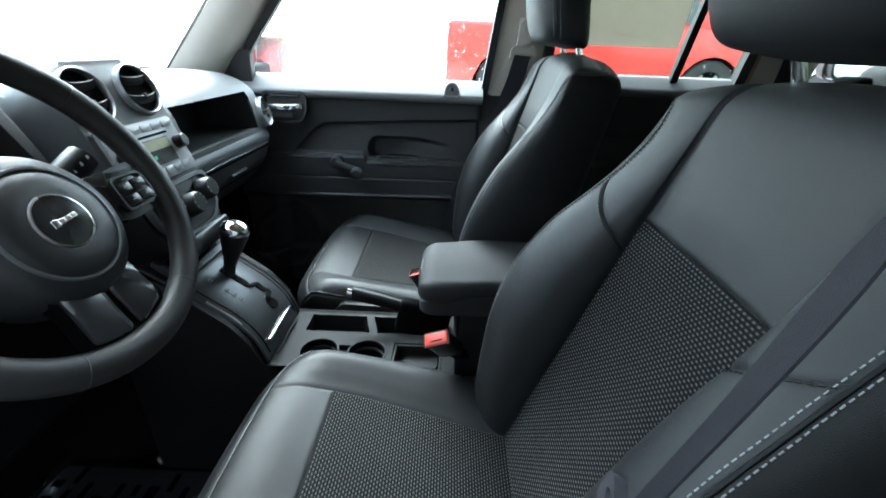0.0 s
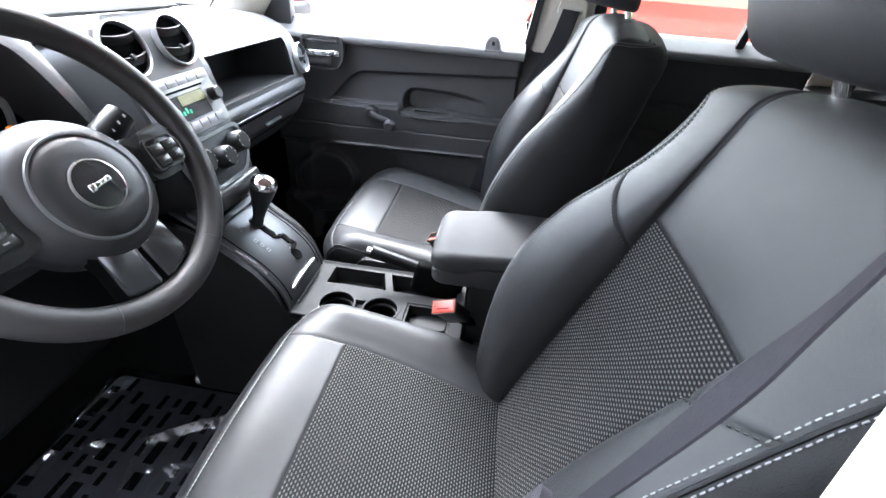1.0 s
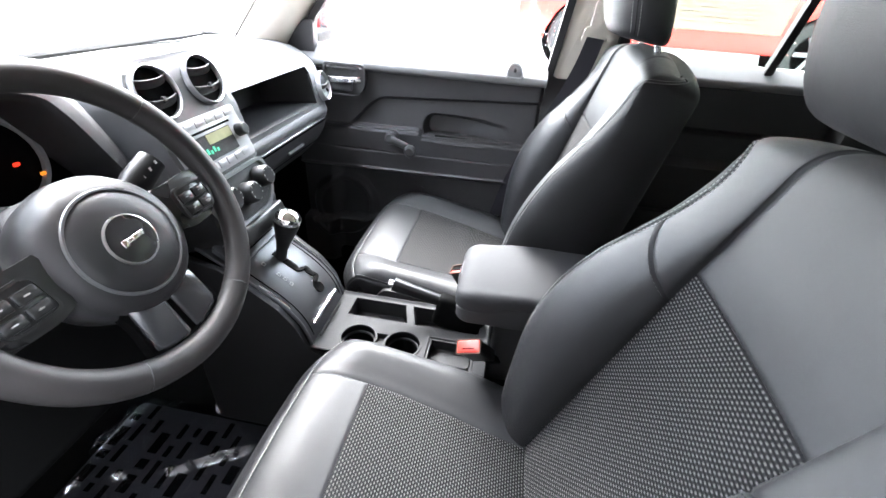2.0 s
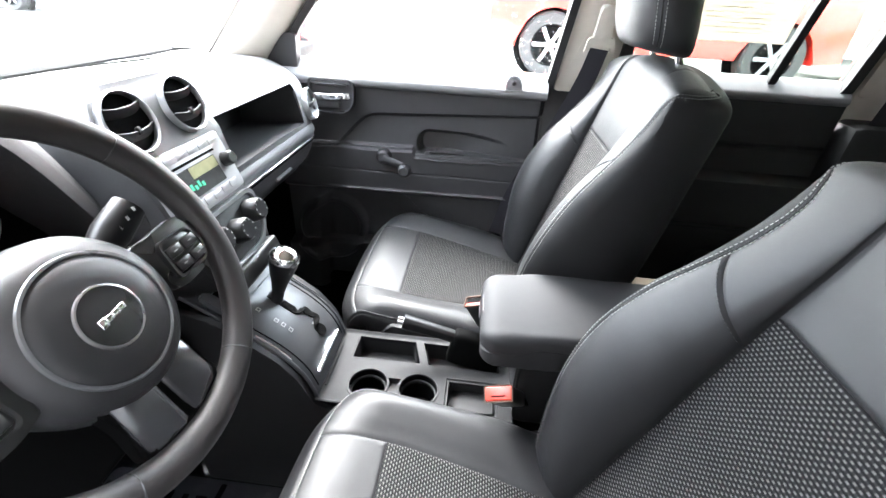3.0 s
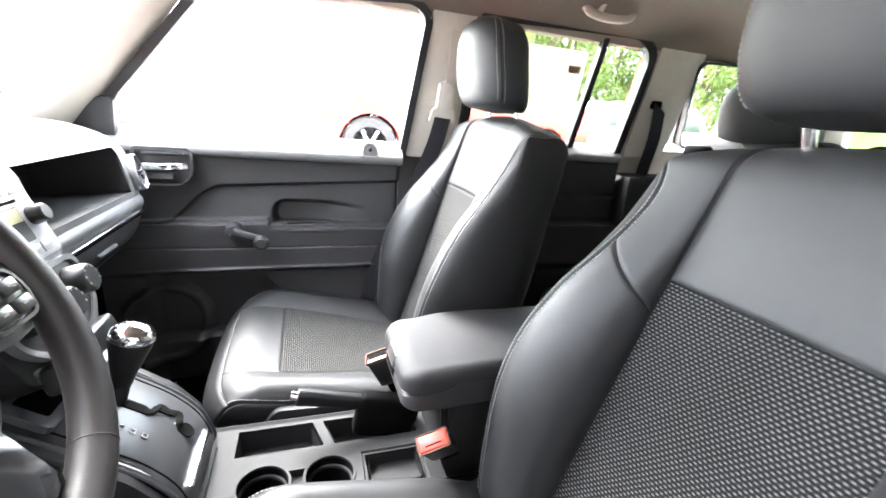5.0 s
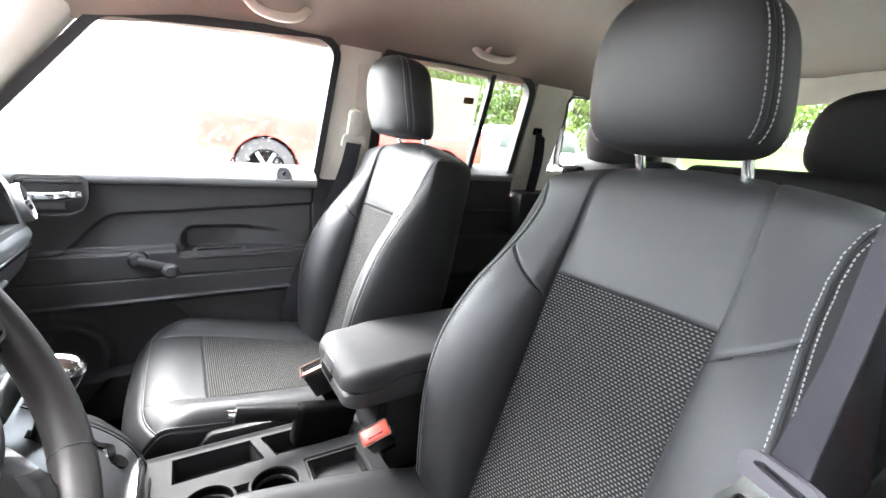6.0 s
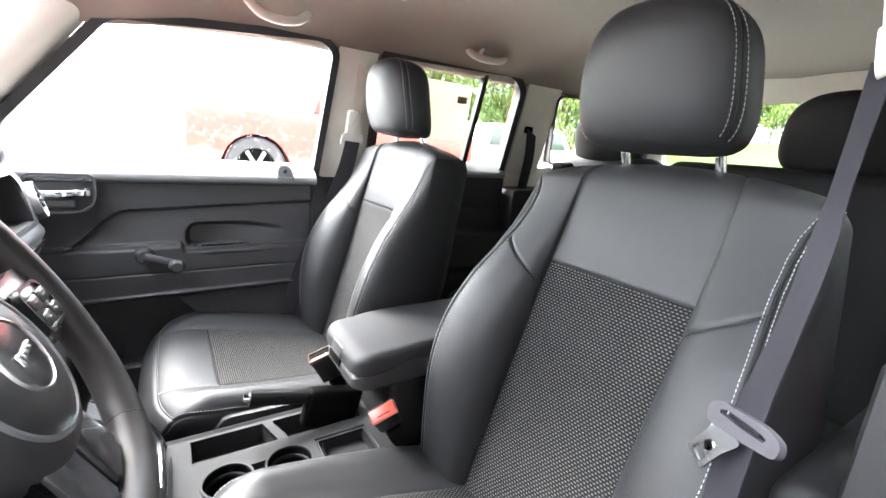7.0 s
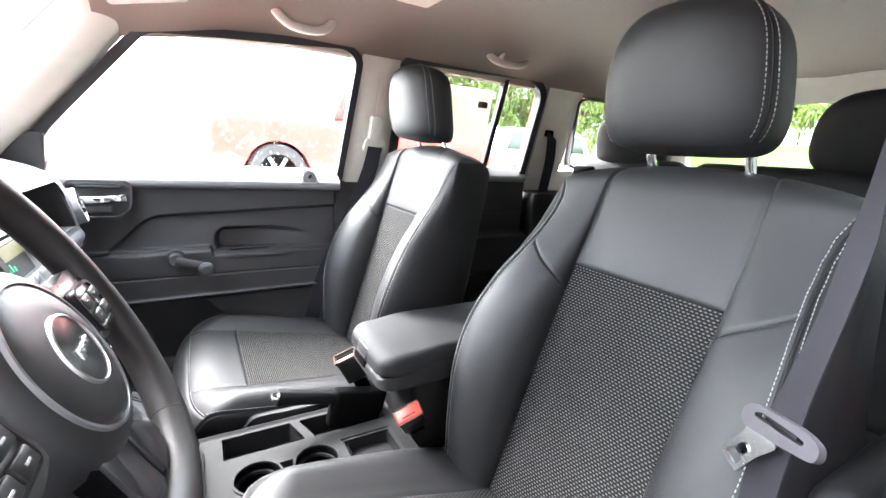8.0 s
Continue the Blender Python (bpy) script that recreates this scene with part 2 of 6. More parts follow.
def setting(name, bm, material, label, category="structure", smooth=40):
    return tagged(part(name, bm, material, None, label, smooth), label, category, kind="structure")


def rbox(cx, cy, cz, sx, sy, sz, bevel=0.0, segs=2, m=None, bm=None):
    """A box of that middle and size, edges rounded, turned by m about its middle."""
    bm = bm or bmesh.new()
    one = bmesh.new()
    bmesh.ops.create_cube(one, size=1)
    bmesh.ops.scale(one, vec=(sx, sy, sz), verts=one.verts)
    if bevel:
        bmesh.ops.bevel(one, geom=one.edges[:], offset=min(bevel, 0.49 * min(sx, sy, sz)), segments=segs, profile=0.5, affect="EDGES")
    one.transform(Matrix.Translation((cx, cy, cz)) @ (m or Matrix()))
    return join(bm, one)


def join(bm, one):
    one.verts.index_update()
    vs = [bm.verts.new(v.co) for v in one.verts]
    for f in one.faces:
        try:
            bm.faces.new([vs[v.index] for v in f.verts])
        except ValueError:
            pass
    one.free()
    return bm


def grid(f, nu, nv, u0=0.0, u1=1.0, v0=0.0, v1=1.0, bm=None, wrap=False, uvs=None):
    """A sheet of quads over f(u, v)."""
    bm = bm or bmesh.new()
    rows = [[bm.verts.new(f(u0 + (u1 - u0) * i / nu, v0 + (v1 - v0) * j / nv)) for i in range(nu + (0 if wrap else 1))] for j in range(nv + 1)]
    layer = bm.loops.layers.uv.verify() if uvs else None
    for j in range(nv):
        for i in range(nu):
            k = (i + 1) % nu if wrap else i + 1
            face = bm.faces.new((rows[j][i], rows[j][k], rows[j + 1][k], rows[j + 1][i]))
            if layer:
                for loop, (a, b) in zip(face.loops, ((i, j), (i + 1, j), (i + 1, j + 1), (i, j + 1))):
                    loop[layer].uv = uvs(u0 + (u1 - u0) * a / nu, v0 + (v1 - v0) * b / nv)
    return bm


def lathe(profile, segs=32, m=None, bm=None):
    """Turns (radius, height) points round z."""
    bm = bm or bmesh.new()
    one = bmesh.new()
    rings = []
    for r, h in profile:
        if r < 1e-6:
            rings.append([one.verts.new((0, 0, h))])
        else:
            rings.append([one.verts.new((r * math.cos(2 * math.pi * i / segs), r * math.sin(2 * math.pi * i / segs), h)) for i in range(segs)])
    for a, b in zip(rings, rings[1:]):
        for i in range(segs):
            k = (i + 1) % segs
            if len(a) == 1 and len(b) == 1:
                continue
            if len(a) == 1:
                one.faces.new((a[0], b[i], b[k]))
            elif len(b) == 1:
                one.faces.new((a[i], a[k], b[0]))
            else:
                one.faces.new((a[i], a[k], b[k], b[i]))
    bmesh.ops.recalc_face_normals(one, faces=one.faces)
    one.transform(m or Matrix())
    return join(bm, one)


def smooth_path(points, n):
    """n points along a smooth curve through the points."""
    p = [Vector(q) for q in points]
    p = [2 * p[0] - p[1]] + p + [2 * p[-1] - p[-2]]
    out = []
    spans = len(p) - 3
    for k in range(n):
        s = k / (n - 1) * spans
        i = min(int(s), spans - 1)
        t = s - i
        a, b, c, d = p[i:i + 4]
        out.append(0.5 * (2 * b + (c - a) * t + (2 * a - 5 * b + 4 * c - d) * t * t + (3 * b - a - 3 * c + d) * t ** 3))
    return out


def sweep(path, section, closed=False, up=(0, 0, 1), caps=True, bm=None, scale=None):
    """Carries a closed section of (side, up) points along a path."""
    bm = bm or bmesh.new()
    path = [Vector(p) for p in path]
    n = len(path)
    rings = []
    for i, p in enumerate(path):
        a, b = (path[(i - 1) % n], path[(i + 1) % n]) if closed else (path[max(i - 1, 0)], path[min(i + 1, n - 1)])
        t = (b - a).normalized()
        side = t.cross(Vector(up)).normalized()
        top = side.cross(t).normalized()
        k = scale(i / max(n - 1, 1)) if scale else 1.0
        rings.append([bm.verts.new(p + side * (s * k) + top * (h * k)) for s, h in section])
    m = len(section)
    for i in range(n if closed else n - 1):
        a, b = rings[i], rings[(i + 1) % n]
        for j in range(m):
            bm.faces.new((a[j], a[(j + 1) % m], b[(j + 1) % m], b[j]))
    if caps and not closed:
        bm.faces.new(rings[0][::-1])
        bm.faces.new(rings[-1])
    bmesh.ops.recalc_face_normals(bm, faces=bm.faces)
    return bm


def circle(r, n=10, ry=None):
    return [(r * math.cos(2 * math.pi * i / n), (ry or r) * math.sin(2 * math.pi * i / n)) for i in range(n)]


def plate(outline, thick, m=None, bevel=0.0, bm=None):
    """A flat piece cut to an outline of (x, y) points, thick along z, placed by m."""
    one = bmesh.new()
    low = [one.verts.new((x, y, 0)) for x, y in outline]
    high = [one.verts.new((x, y, thick)) for x, y in outline]
    n = len(outline)
    one.faces.new(low[::-1])
    top = one.faces.new(high)
    for i in range(n):
        one.faces.new((low[i], low[(i + 1) % n], high[(i + 1) % n], high[i]))
    if bevel:
        bmesh.ops.bevel(one, geom=list(top.edges), offset=bevel, segments=2, profile=0.5, affect="EDGES")
    bmesh.ops.recalc_face_normals(one, faces=one.faces)
    one.transform(m or Matrix())
    return join(bm or bmesh.new(), one)


def ring_plate(outer, inner, thick, m=None, bm=None):
    """A frame between two outlines of equal count, thick along z."""
    one = bmesh.new()
    n = len(outer)
    loops = [[one.verts.new((x, y, z)) for x, y in pts] for z in (0, thick) for pts in (outer, inner)]
    for i in range(n):
        k = (i + 1) % n
        o0, i0, o1, i1 = loops
        one.faces.new((o0[i], i0[i], i0[k], o0[k]))
        one.faces.new((o1[i], o1[k], i1[k], i1[i]))
        one.faces.new((o0[i], o0[k], o1[k], o1[i]))
        one.faces.new((i0[i], i1[i], i1[k], i0[k]))
    bmesh.ops.recalc_face_normals(one, faces=one.faces)
    one.transform(m or Matrix())
    return join(bm or bmesh.new(), one)


def rounded(points, r, n=5):
    """Rounds the corners of a closed outline."""
    out = []
    p = [Vector(q) for q in points]
    for i, c in enumerate(p):
        a, b = p[i - 1] - c, p[(i + 1) % len(p)] - c
        k = min(r[i] if isinstance(r, (list, tuple)) else r, a.length * 0.48, b.length * 0.48)
        s, e = c + a.normalized() * k, c + b.normalized() * k
        for j in range(n + 1):
            t = j / n
            out.append(tuple((1 - t) ** 2 * s + 2 * t * (1 - t) * c + t * t * e))
    return out


def frame_on(o, right, up):
    """A pose whose x runs right, y up, z out of the face."""
    x = Vector(right).normalized()
    z = x.cross(Vector(up)).normalized()
    y = z.cross(x)
    return Matrix(((x.x, y.x, z.x, o[0]), (x.y, y.y, z.y, o[1]), (x.z, y.z, z.z, o[2]), (0, 0, 0, 1)))


def stitches(path, long=0.0038, gap=0.0024, r=0.00048):
    """A run of short threads along a path."""
    bm = bmesh.new()
    path = [Vector(p) for p in path]
    dist, nxt = 0.0, 0.0
    for a, b in zip(path, path[1:]):
        d = (b - a).length
        if d < 1e-6:
            continue
        t = (b - a) / d
        while nxt < dist + d:
            c = a + t * (nxt - dist)
            q = t.to_track_quat("X", "Z").to_matrix().to_4x4()
            rbox(*c, long, 2.2 * r, 2 * r, 0, 1, q, bm)
            nxt += long + gap
        dist += d
    return bm


def lerp(table, x):
    for (a, p), (b, q) in zip(table, table[1:]):
        if x <= b:
            t = max(0.0, (x - a) / (b - a))
            t = t * t * (3 - 2 * t)
            return p + (q - p) * t
    return table[-1][1]


def lin(table, x):
    for (a, p), (b, q) in zip(table, table[1:]):
        if x <= b:
            t = max(0.0, (x - a) / (b - a))
            return p + (q - p) * t
    return table[-1][1]


def step(a, b, x):
    t = min(1.0, max(0.0, (x - a) / (b - a)))
    return t * t * (3 - 2 * t)

# ---- car body ----
SIDE_LEAN = 0.19
TILTED = frame_on((0, 0.69, 1.0), (1, 0, 0), (0, -SIDE_LEAN, 1))


def on_side(k):
    """The leaning plane of the side windows; k = 1 passenger side, -1 driver's side."""
    return TILTED if k > 0 else Matrix.Diagonal((1, -1, 1, 1)) @ TILTED


def flip_fix(bm):
    bmesh.ops.recalc_face_normals(bm, faces=bm.faces)
    return bm


def headliner_z(x, y):
    k = min(1.0, abs(y) / 0.615)
    return 1.515 - 0.135 * k ** 5 - 0.05 * step(-0.1, -0.52, x) - 0.05 * step(1.3, 1.9, x) * (1 - k)


setting("ceiling", flip_fix(grid(lambda u, v: Vector((-0.50 + 2.36 * u, -0.615 + 1.23 * v, headliner_z(-0.50 + 2.36 * u, -0.615 + 1.23 * v))), 48, 48)), HEADLINER_M, "beige cloth headliner under the roof", "ceiling")
setting("roof", grid(lambda u, v: Vector((-0.56 + 2.5 * u, -0.66 + 1.32 * v, headliner_z(-0.5 + 2.36 * u, (-0.615 + 1.23 * v)) + 0.05)), 12, 12), RED_PAINT, "red painted steel car roof", "roof")
setting("floor", flip_fix(rbox(0.35, 0, 0.19, 2.9, 1.42, 0.04, 0.01)), CARPET, "black carpeted car floor", "floor")
# The firewall's near-black colour carries the shade under the dashboard.
setting("wall_front", rbox(-1.06, 0, 0.62, 0.06, 1.42, 0.82, 0.02), PIT, "firewall under the dashboard, black for the shade there", "wall")

FRONT_WIN = [(-0.645, -0.020), (-0.632, 0.092), (-0.402, 0.360), (0.098, 0.402), (0.135, 0.376), (0.090, -0.016)]
REAR_WIN = [(0.299, 0.034), (0.318, 0.395), (0.842, 0.410), (0.900, 0.368), (0.876, 0.028)]
QUARTER_WIN = [(1.16, 0.085), (1.12, 0.37), (1.55, 0.385), (1.66, 0.30), (1.66, 0.085)]


def grown(outline, d):
    """Moves each side of an outline outward by d."""
    c = Vector((sum(p[0] for p in outline) / len(outline), sum(p[1] for p in outline) / len(outline)))
    n = len(outline)
    lines = []
    for i in range(n):
        a, b = Vector(outline[i]), Vector(outline[(i + 1) % n])
        t = (b - a).normalized()
        nn = Vector((t.y, -t.x))
        if nn.dot((a + b) / 2 - c) < 0:
            nn = -nn
        lines.append((a + nn * d, t))
    out = []
    for i in range(n):
        (p, t), (q, s) = lines[i - 1], lines[i]
        den = t.x * s.y - t.y * s.x
        k = ((q.x - p.x) * s.y - (q.y - p.y) * s.x) / den
        out.append(tuple(p + t * k))
    return out


def lifted(m, z):
    return m @ Matrix.Translation((0, 0, z))


def side_window(name, outline, k, glass, radius, root, seal=0.028):
    """Rubber seal, painted frame and pane of one side window."""
    inner = rounded(outline, radius)
    seal_o = rounded(grown(outline, seal), radius)
    paint_o = rounded(grown(outline, seal + (0.030 if seal > 0.025 else 0.004)), radius)
    m = on_side(k)
    s = part("window_seal", ring_plate(seal_o, inner, 0.034, lifted(m, -0.016)), RUBBER, root, "black rubber window seal")
    part("window_frame", ring_plate(paint_o, rounded(grown(outline, 0.014), radius), 0.03, lifted(m, -0.038)), RED_PAINT if seal > 0.025 else RUBBER, root, "painted steel window frame")
    pane = part("pane", plate(rounded(grown(outline, 0.004), radius), 0.004, lifted(m, -0.010)), glass, root, "clear glass pane with rain drops")
    pane.visible_shadow = False
    return s


def pillar_trim(name, outline, k, label, lift=0.0, thick=0.018, material=None, bevel=0.007):
    return setting(name, flip_fix(plate(outline, thick, lifted(on_side(k), lift), bevel)), material or TRIM_BEIGE, label, "trim")


for k in (1, -1):
    side = "passenger" if k > 0 else "driver"
    pillar_trim("trim_pillar_%s" % ("b_" + side), rounded([(0.116, -0.01), (0.162, 0.47), (0.285, 0.47), (0.268, -0.01)], 0.01) if k > 0 else rounded([(0.150, -0.01), (0.175, 0.47), (0.275, 0.47), (0.268, -0.01)], 0.01), k, "beige plastic trim of the door pillar", -0.008)
    pillar_trim("trim_pillar_%s" % ("c_" + side), rounded([(0.925, 0.03), (0.945, 0.47), (1.14, 0.47), (1.10, 0.03)], 0.02), k, "beige plastic trim of the rear pillar", -0.008)
    pillar_trim("trim_pillar_%s" % ("d_" + side), rounded([(1.70, 0.03), (1.70, 0.30), (1.56, 0.47), (1.80, 0.47), (1.95, 0.03)], 0.02), k, "beige plastic trim of the tail pillar", -0.008)
    pillar_trim("trim_quarter_%s" % side, rounded([(0.925, -0.09), (0.925, 0.06), (1.8, 0.06), (1.8, -0.09)], 0.01), k, "beige plastic trim under the quarter window", -0.014)
    # roof rail: the headliner's edge rolls down to the seals
    rail = grid(lambda u, v: Vector((-0.52 + 2.4 * u, k * (0.637 - 0.03 * math.sin(v * math.pi / 2)), 1.375 + 0.03 * v + (0.0 if u > 0.2 else -0.03 * (1 - u / 0.2)))), 40, 4)
    setting("trim_roof_rail_%s" % side, flip_fix(rail), HEADLINER_M, "beige cloth roll over the door openings", "trim")
    # outer skin of the body below the windows
    if k > 0:
        setting("trim_sill_passenger", rbox(-0.30, 0.715, 0.235, 1.20, 0.14, 0.11, 0.02), PIT, "black plastic door sill", "trim")
        setting("wall_passenger_side", rbox(0.55, 0.80, 0.45, 2.7, 0.04, 0.98, 0.015), RED_PAINT, "red painted steel car side", "wall")
    else:
        setting("wall_driver_side", rbox(1.28, -0.79, 0.45, 1.83, 0.04, 0.98, 0.015), RED_PAINT, "red painted steel car side", "wall")
        setting("trim_sill", rbox(-0.25, -0.68, 0.22, 1.1, 0.16, 0.07, 0.02), PLASTIC, "black plastic door sill", "trim")
    # windscreen pillar: a broad rounded cover from the glass edge to the door seal
    def pillar_skin(u, v):
        i = Vector((-0.885 + 0.345 * v, k * 0.575, 0.99 + 0.40 * v))
        o = Vector((-0.735 + 0.315 * v, k * (0.700 - 0.075 * v), 1.00 + 0.375 * v))
        m = i.lerp(o, 0.5) + Vector((0.055, -k * 0.035, -0.01))
        return i * (1 - u) ** 2 + m * (2 * u * (1 - u)) + o * u * u
    setting("trim_windscreen_pillar_%s" % side, flip_fix(grid(pillar_skin, 14, 30, v1=1.12)), TRIM_BEIGE, "beige plastic trim of the windscreen pillar", "trim")
    # kick panel, with the footwell's shade in its colour
    setting("wall_kick_panel_%s" % side, rbox(-0.90, k * 0.72, 0.61, 0.40, 0.05, 0.84, 0.01), PIT, "footwell side panel, black for the shade there", "trim")

# windscreen and tail window
ws = thing("windscreen", (-0.8, 0, 1.02), "laminated glass windscreen over the dashboard", "windscreen", kind="structure")


def screen(u, v):
    w = 2 * u - 1
    return Vector((-1.03 + 0.43 * v + 0.135 * w * w * (1 - 0.5 * v), w * 0.590, 0.985 + 0.435 * v))


pane = part("pane", flip_fix(grid(screen, 20, 12)), GLASS, ws)
pane.visible_shadow = False
for k in (0, 1):
    part("black_border", flip_fix(grid(lambda u, v: screen(abs(k - 0.010 * u), v) + Vector((0.003, 0, 0)), 1, 20)), RUBBER, ws, "thin black border of the glass")
part("black_border", flip_fix(grid(lambda u, v: screen(u, 0.112 + 0.012 * v) + Vector((0.003, 0, 0)), 20, 1)), RUBBER, ws, "thin black border of the glass")
part("header", rbox(-0.545, 0, 1.435, 0.08, 1.20, 0.05, 0.015), HEADLINER_M, ws, "beige cloth windscreen header")
part("cowl", rbox(-1.16, 0, 0.98, 0.16, 1.42, 0.05, 0.01), RUBBER, ws)
hood = rbox(-1.85, 0, 0.90, 1.2, 1.5, 0.12, 0.05, 4)
setting("wall_nose", rbox(-1.80, 0, 0.46, 1.12, 1.40, 0.80, 0.06, 4), RED_PAINT, "red painted steel front wings", "car body")
setting("bonnet", hood, RED_PAINT, "red painted steel bonnet", "car body")

tail = thing("tailgate", (1.9, 0, 0.3), "tailgate with a wide rear window", "tailgate", kind="structure")
tm = frame_on((1.90, 0, 1.0), (0, -1, 0), (-0.22, 0, 1))
tw = [(-0.53, 0.11), (-0.50, 0.40), (0.50, 0.40), (0.53, 0.11)]
part("tail_frame", ring_plate(rounded([(-0.70, -0.75), (-0.64, 0.50), (0.64, 0.50), (0.70, -0.75)], 0.04), rounded(tw, 0.05), 0.04, tm), TRIM_BEIGE, tail, "beige plastic tailgate lining")
pane = part("pane", plate(rounded(grown(tw, 0.01), 0.05), 0.004, lifted(tm, -0.01)), PRIVACY, tail)
pane.visible_shadow = False


# ---- passenger door ----
def door_relief(x, z):
    """How far the door lining stands into the car."""
    d = 0.012
    d += 0.016 * step(0.985, 0.955, z) - 0.018 * step(0.965, 0.99, z)
    crease = 0.881 + 0.055 * (x + 0.43) - 0.10 * step(-0.40, -0.56, x) ** 1.3
    under = step(crease + 0.004, crease - 0.006, z)
    d -= 0.012 * under * step(crease - 0.12, crease - 0.01, z) + 0.002 * math.exp(-((z - crease) / 0.003) ** 2)
    # arm ledge
    ledge = 0.786 + 0.006 * (x + 0.55) / 0.27 - 0.018 * step(-0.292, -0.280, x) - 0.004 * step(-0.10, 0.10, x)
    d += 0.013 * step(ledge + 0.0035, ledge - 0.0035, z) + 0.010 * step(ledge - 0.010, ledge - 0.016, z)
    # pull scoop behind the ledge, round at its front, fading to the rear
    dx, dz = max(0.0, abs(x + 0.125) - 0.115), max(0.0, abs(z - 0.803 + 0.022 * step(-0.14, 0.06, x)) - 0.004)
    sd = math.hypot(dx, dz) - 0.037
    d -= 0.040 * step(0.004, -0.014, sd) * (1 - step(-0.20, 0.02, x)) * step(ledge - 0.001, ledge + 0.004, z)
    # right of the cup the ledge carries a fine line
    d += 0.004 * math.exp(-((z - 0.758) / 0.003) ** 2) * step(-0.25, -0.22, x) * step(-0.06, -0.08, x)
    # two fine grooves, then the lower lining falls back
    d -= 0.003 * math.exp(-((z - (0.708 + 0.006 * x)) / 0.0022) ** 2)
    low = 0.642 + 0.012 * (x + 0.4)
    d += 0.006 * math.exp(-((z - low) / 0.004) ** 2)
    d -= 0.022 * step(low, low - 0.02, z)
    # map pocket
    rim = 0.628 - 0.075 * step(-0.36, -0.235, x) ** 1.6
    d -= 0.045 * step(rim + 0.002, rim - 0.006, z) * step(-0.235, -0.245, x) * step(-0.62, -0.58, x)
    d += 0.055 * step(0.430, 0.422, z) * step(-0.235, -0.245, x)
    # loudspeaker swelling
    r = math.hypot((x + 0.575), (z - 0.47))
    d += 0.022 * step(0.125, 0.105, r) - 0.006 * step(0.095, 0.085, r)
    # the lining rolls away at its rear end
    d -= 0.02 * step(0.085, 0.10, x)
    # seat for the handle bowl
    return d


pdoor = thing("passenger_door", (-0.27, 0.72, 0.2), "closed front door lined in black grained plastic with a window crank", "car door")
def lining_piece(z0, z1, nv):
    return flip_fix(grid(lambda u, v: Vector((-0.72 + 0.82 * u, 0.70 - door_relief(-0.72 + 0.82 * u, z0 + (z1 - z0) * v), z0 + (z1 - z0) * v)), 260, nv))


part("lining", lining_piece(0.632, 0.99, 190), DOOR_PLASTIC, pdoor, "charcoal grained plastic lining with creases and an arm ledge", 60)
part("lower_lining", lining_piece(0.24, 0.632, 120), DOOR_PLASTIC, pdoor, "black lower lining with a map pocket and loudspeaker", 60)
part("belt_moulding", sweep([(-0.70, 0, 0), (0.0, 0, 0), (0.098, 0, 0)], rounded([(-0.700, 0.965), (-0.660, 0.960), (-0.644, 0.970), (-0.644, 0.985), (-0.690, 1.027), (-0.705, 1.028)], [0.002, 0.006, 0.008, 0.01, 0.006, 0.002], 4), up=(0, 0, 1)), MOULDING, pdoor, "smooth charcoal window ledge, coloured pale for the daylight on it")
side_window("front", FRONT_WIN, 1, GLASS, 0.03, pdoor, 0.021)
part("sail_panel", plate(rounded([(-0.78, -0.02), (-0.66, 0.10), (-0.627, 0.10), (-0.642, -0.02)], 0.006), 0.03, lifted(on_side(1), -0.005), 0.006), DOOR_PLASTIC, pdoor, "black plastic mirror corner")
bowl_m = frame_on((-0.532, 0.656, 0.933), (1, 0, 0), (0, 0, 1))
bo = rounded([(-0.068, -0.045), (-0.072, 0.04), (-0.06, 0.05), (0.058, 0.05), (0.068, 0.036), (0.066, -0.02), (0.04, -0.05), (-0.06, -0.05)], 0.018)
bi = rounded([(-0.062, -0.040), (-0.066, 0.036), (-0.055, 0.045), (0.052, 0.045), (0.061, 0.032), (0.060, -0.018), (0.036, -0.045), (-0.055, -0.045)], 0.017)
bezel = part("handle_bezel", ring_plate(bo, bi, 0.018, bowl_m), DOOR_PLASTIC, pdoor, "black plastic handle surround")
part("handle_bowl", plate(bi, 0.003, lifted(bowl_m, 0.001)), PLASTIC, bezel)
part("bowl_shadow_lip", rbox(-0.535, 0.648, 0.966, 0.096, 0.014, 0.010, 0.004, 3), PLASTIC, bezel)
part("release_handle", sweep(smooth_path([(-0.592, 0.645, 0.931), (-0.575, 0.636, 0.932), (-0.535, 0.633, 0.932), (-0.495, 0.634, 0.935), (-0.481, 0.641, 0.937)], 20), rounded([(-0.006, -0.010), (0.006, -0.010), (0.006, 0.010), (-0.006, 0.010)], 0.005, 4)), CHROME, bezel, "chrome door release handle")
part("release_lip", rbox(-0.545, 0.645, 0.909, 0.070, 0.012, 0.022, 0.006, 3), PLASTIC_GREY, bezel)
crank = part("window_crank", lathe([(0, 0.030), (0.016, 0.030), (0.022, 0.024), (0.0235, 0.0), (0.0, 0.0)], 28, frame_on((-0.378, 0.650, 0.762), (1, 0, 0), (0, 0, 1))), DOOR_PLASTIC, pdoor, "black plastic window crank")
part("crank_arm", sweep([(-0.378, 0.620, 0.762), (-0.34, 0.618, 0.750), (-0.304, 0.615, 0.739)], circle(0.0125, 12, 0.007), up=(0, -1, 0)), DOOR_PLASTIC, crank)
part("crank_knob", lathe([(0, 0.038), (0.013, 0.037), (0.0195, 0.030), (0.0205, 0.020), (0.016, 0.006), (0.011, 0.0), (0, 0)], 24, frame_on((-0.304, 0.616, 0.738), (1, 0, 0), (0, 0, 1))), DOOR_PLASTIC, crank)
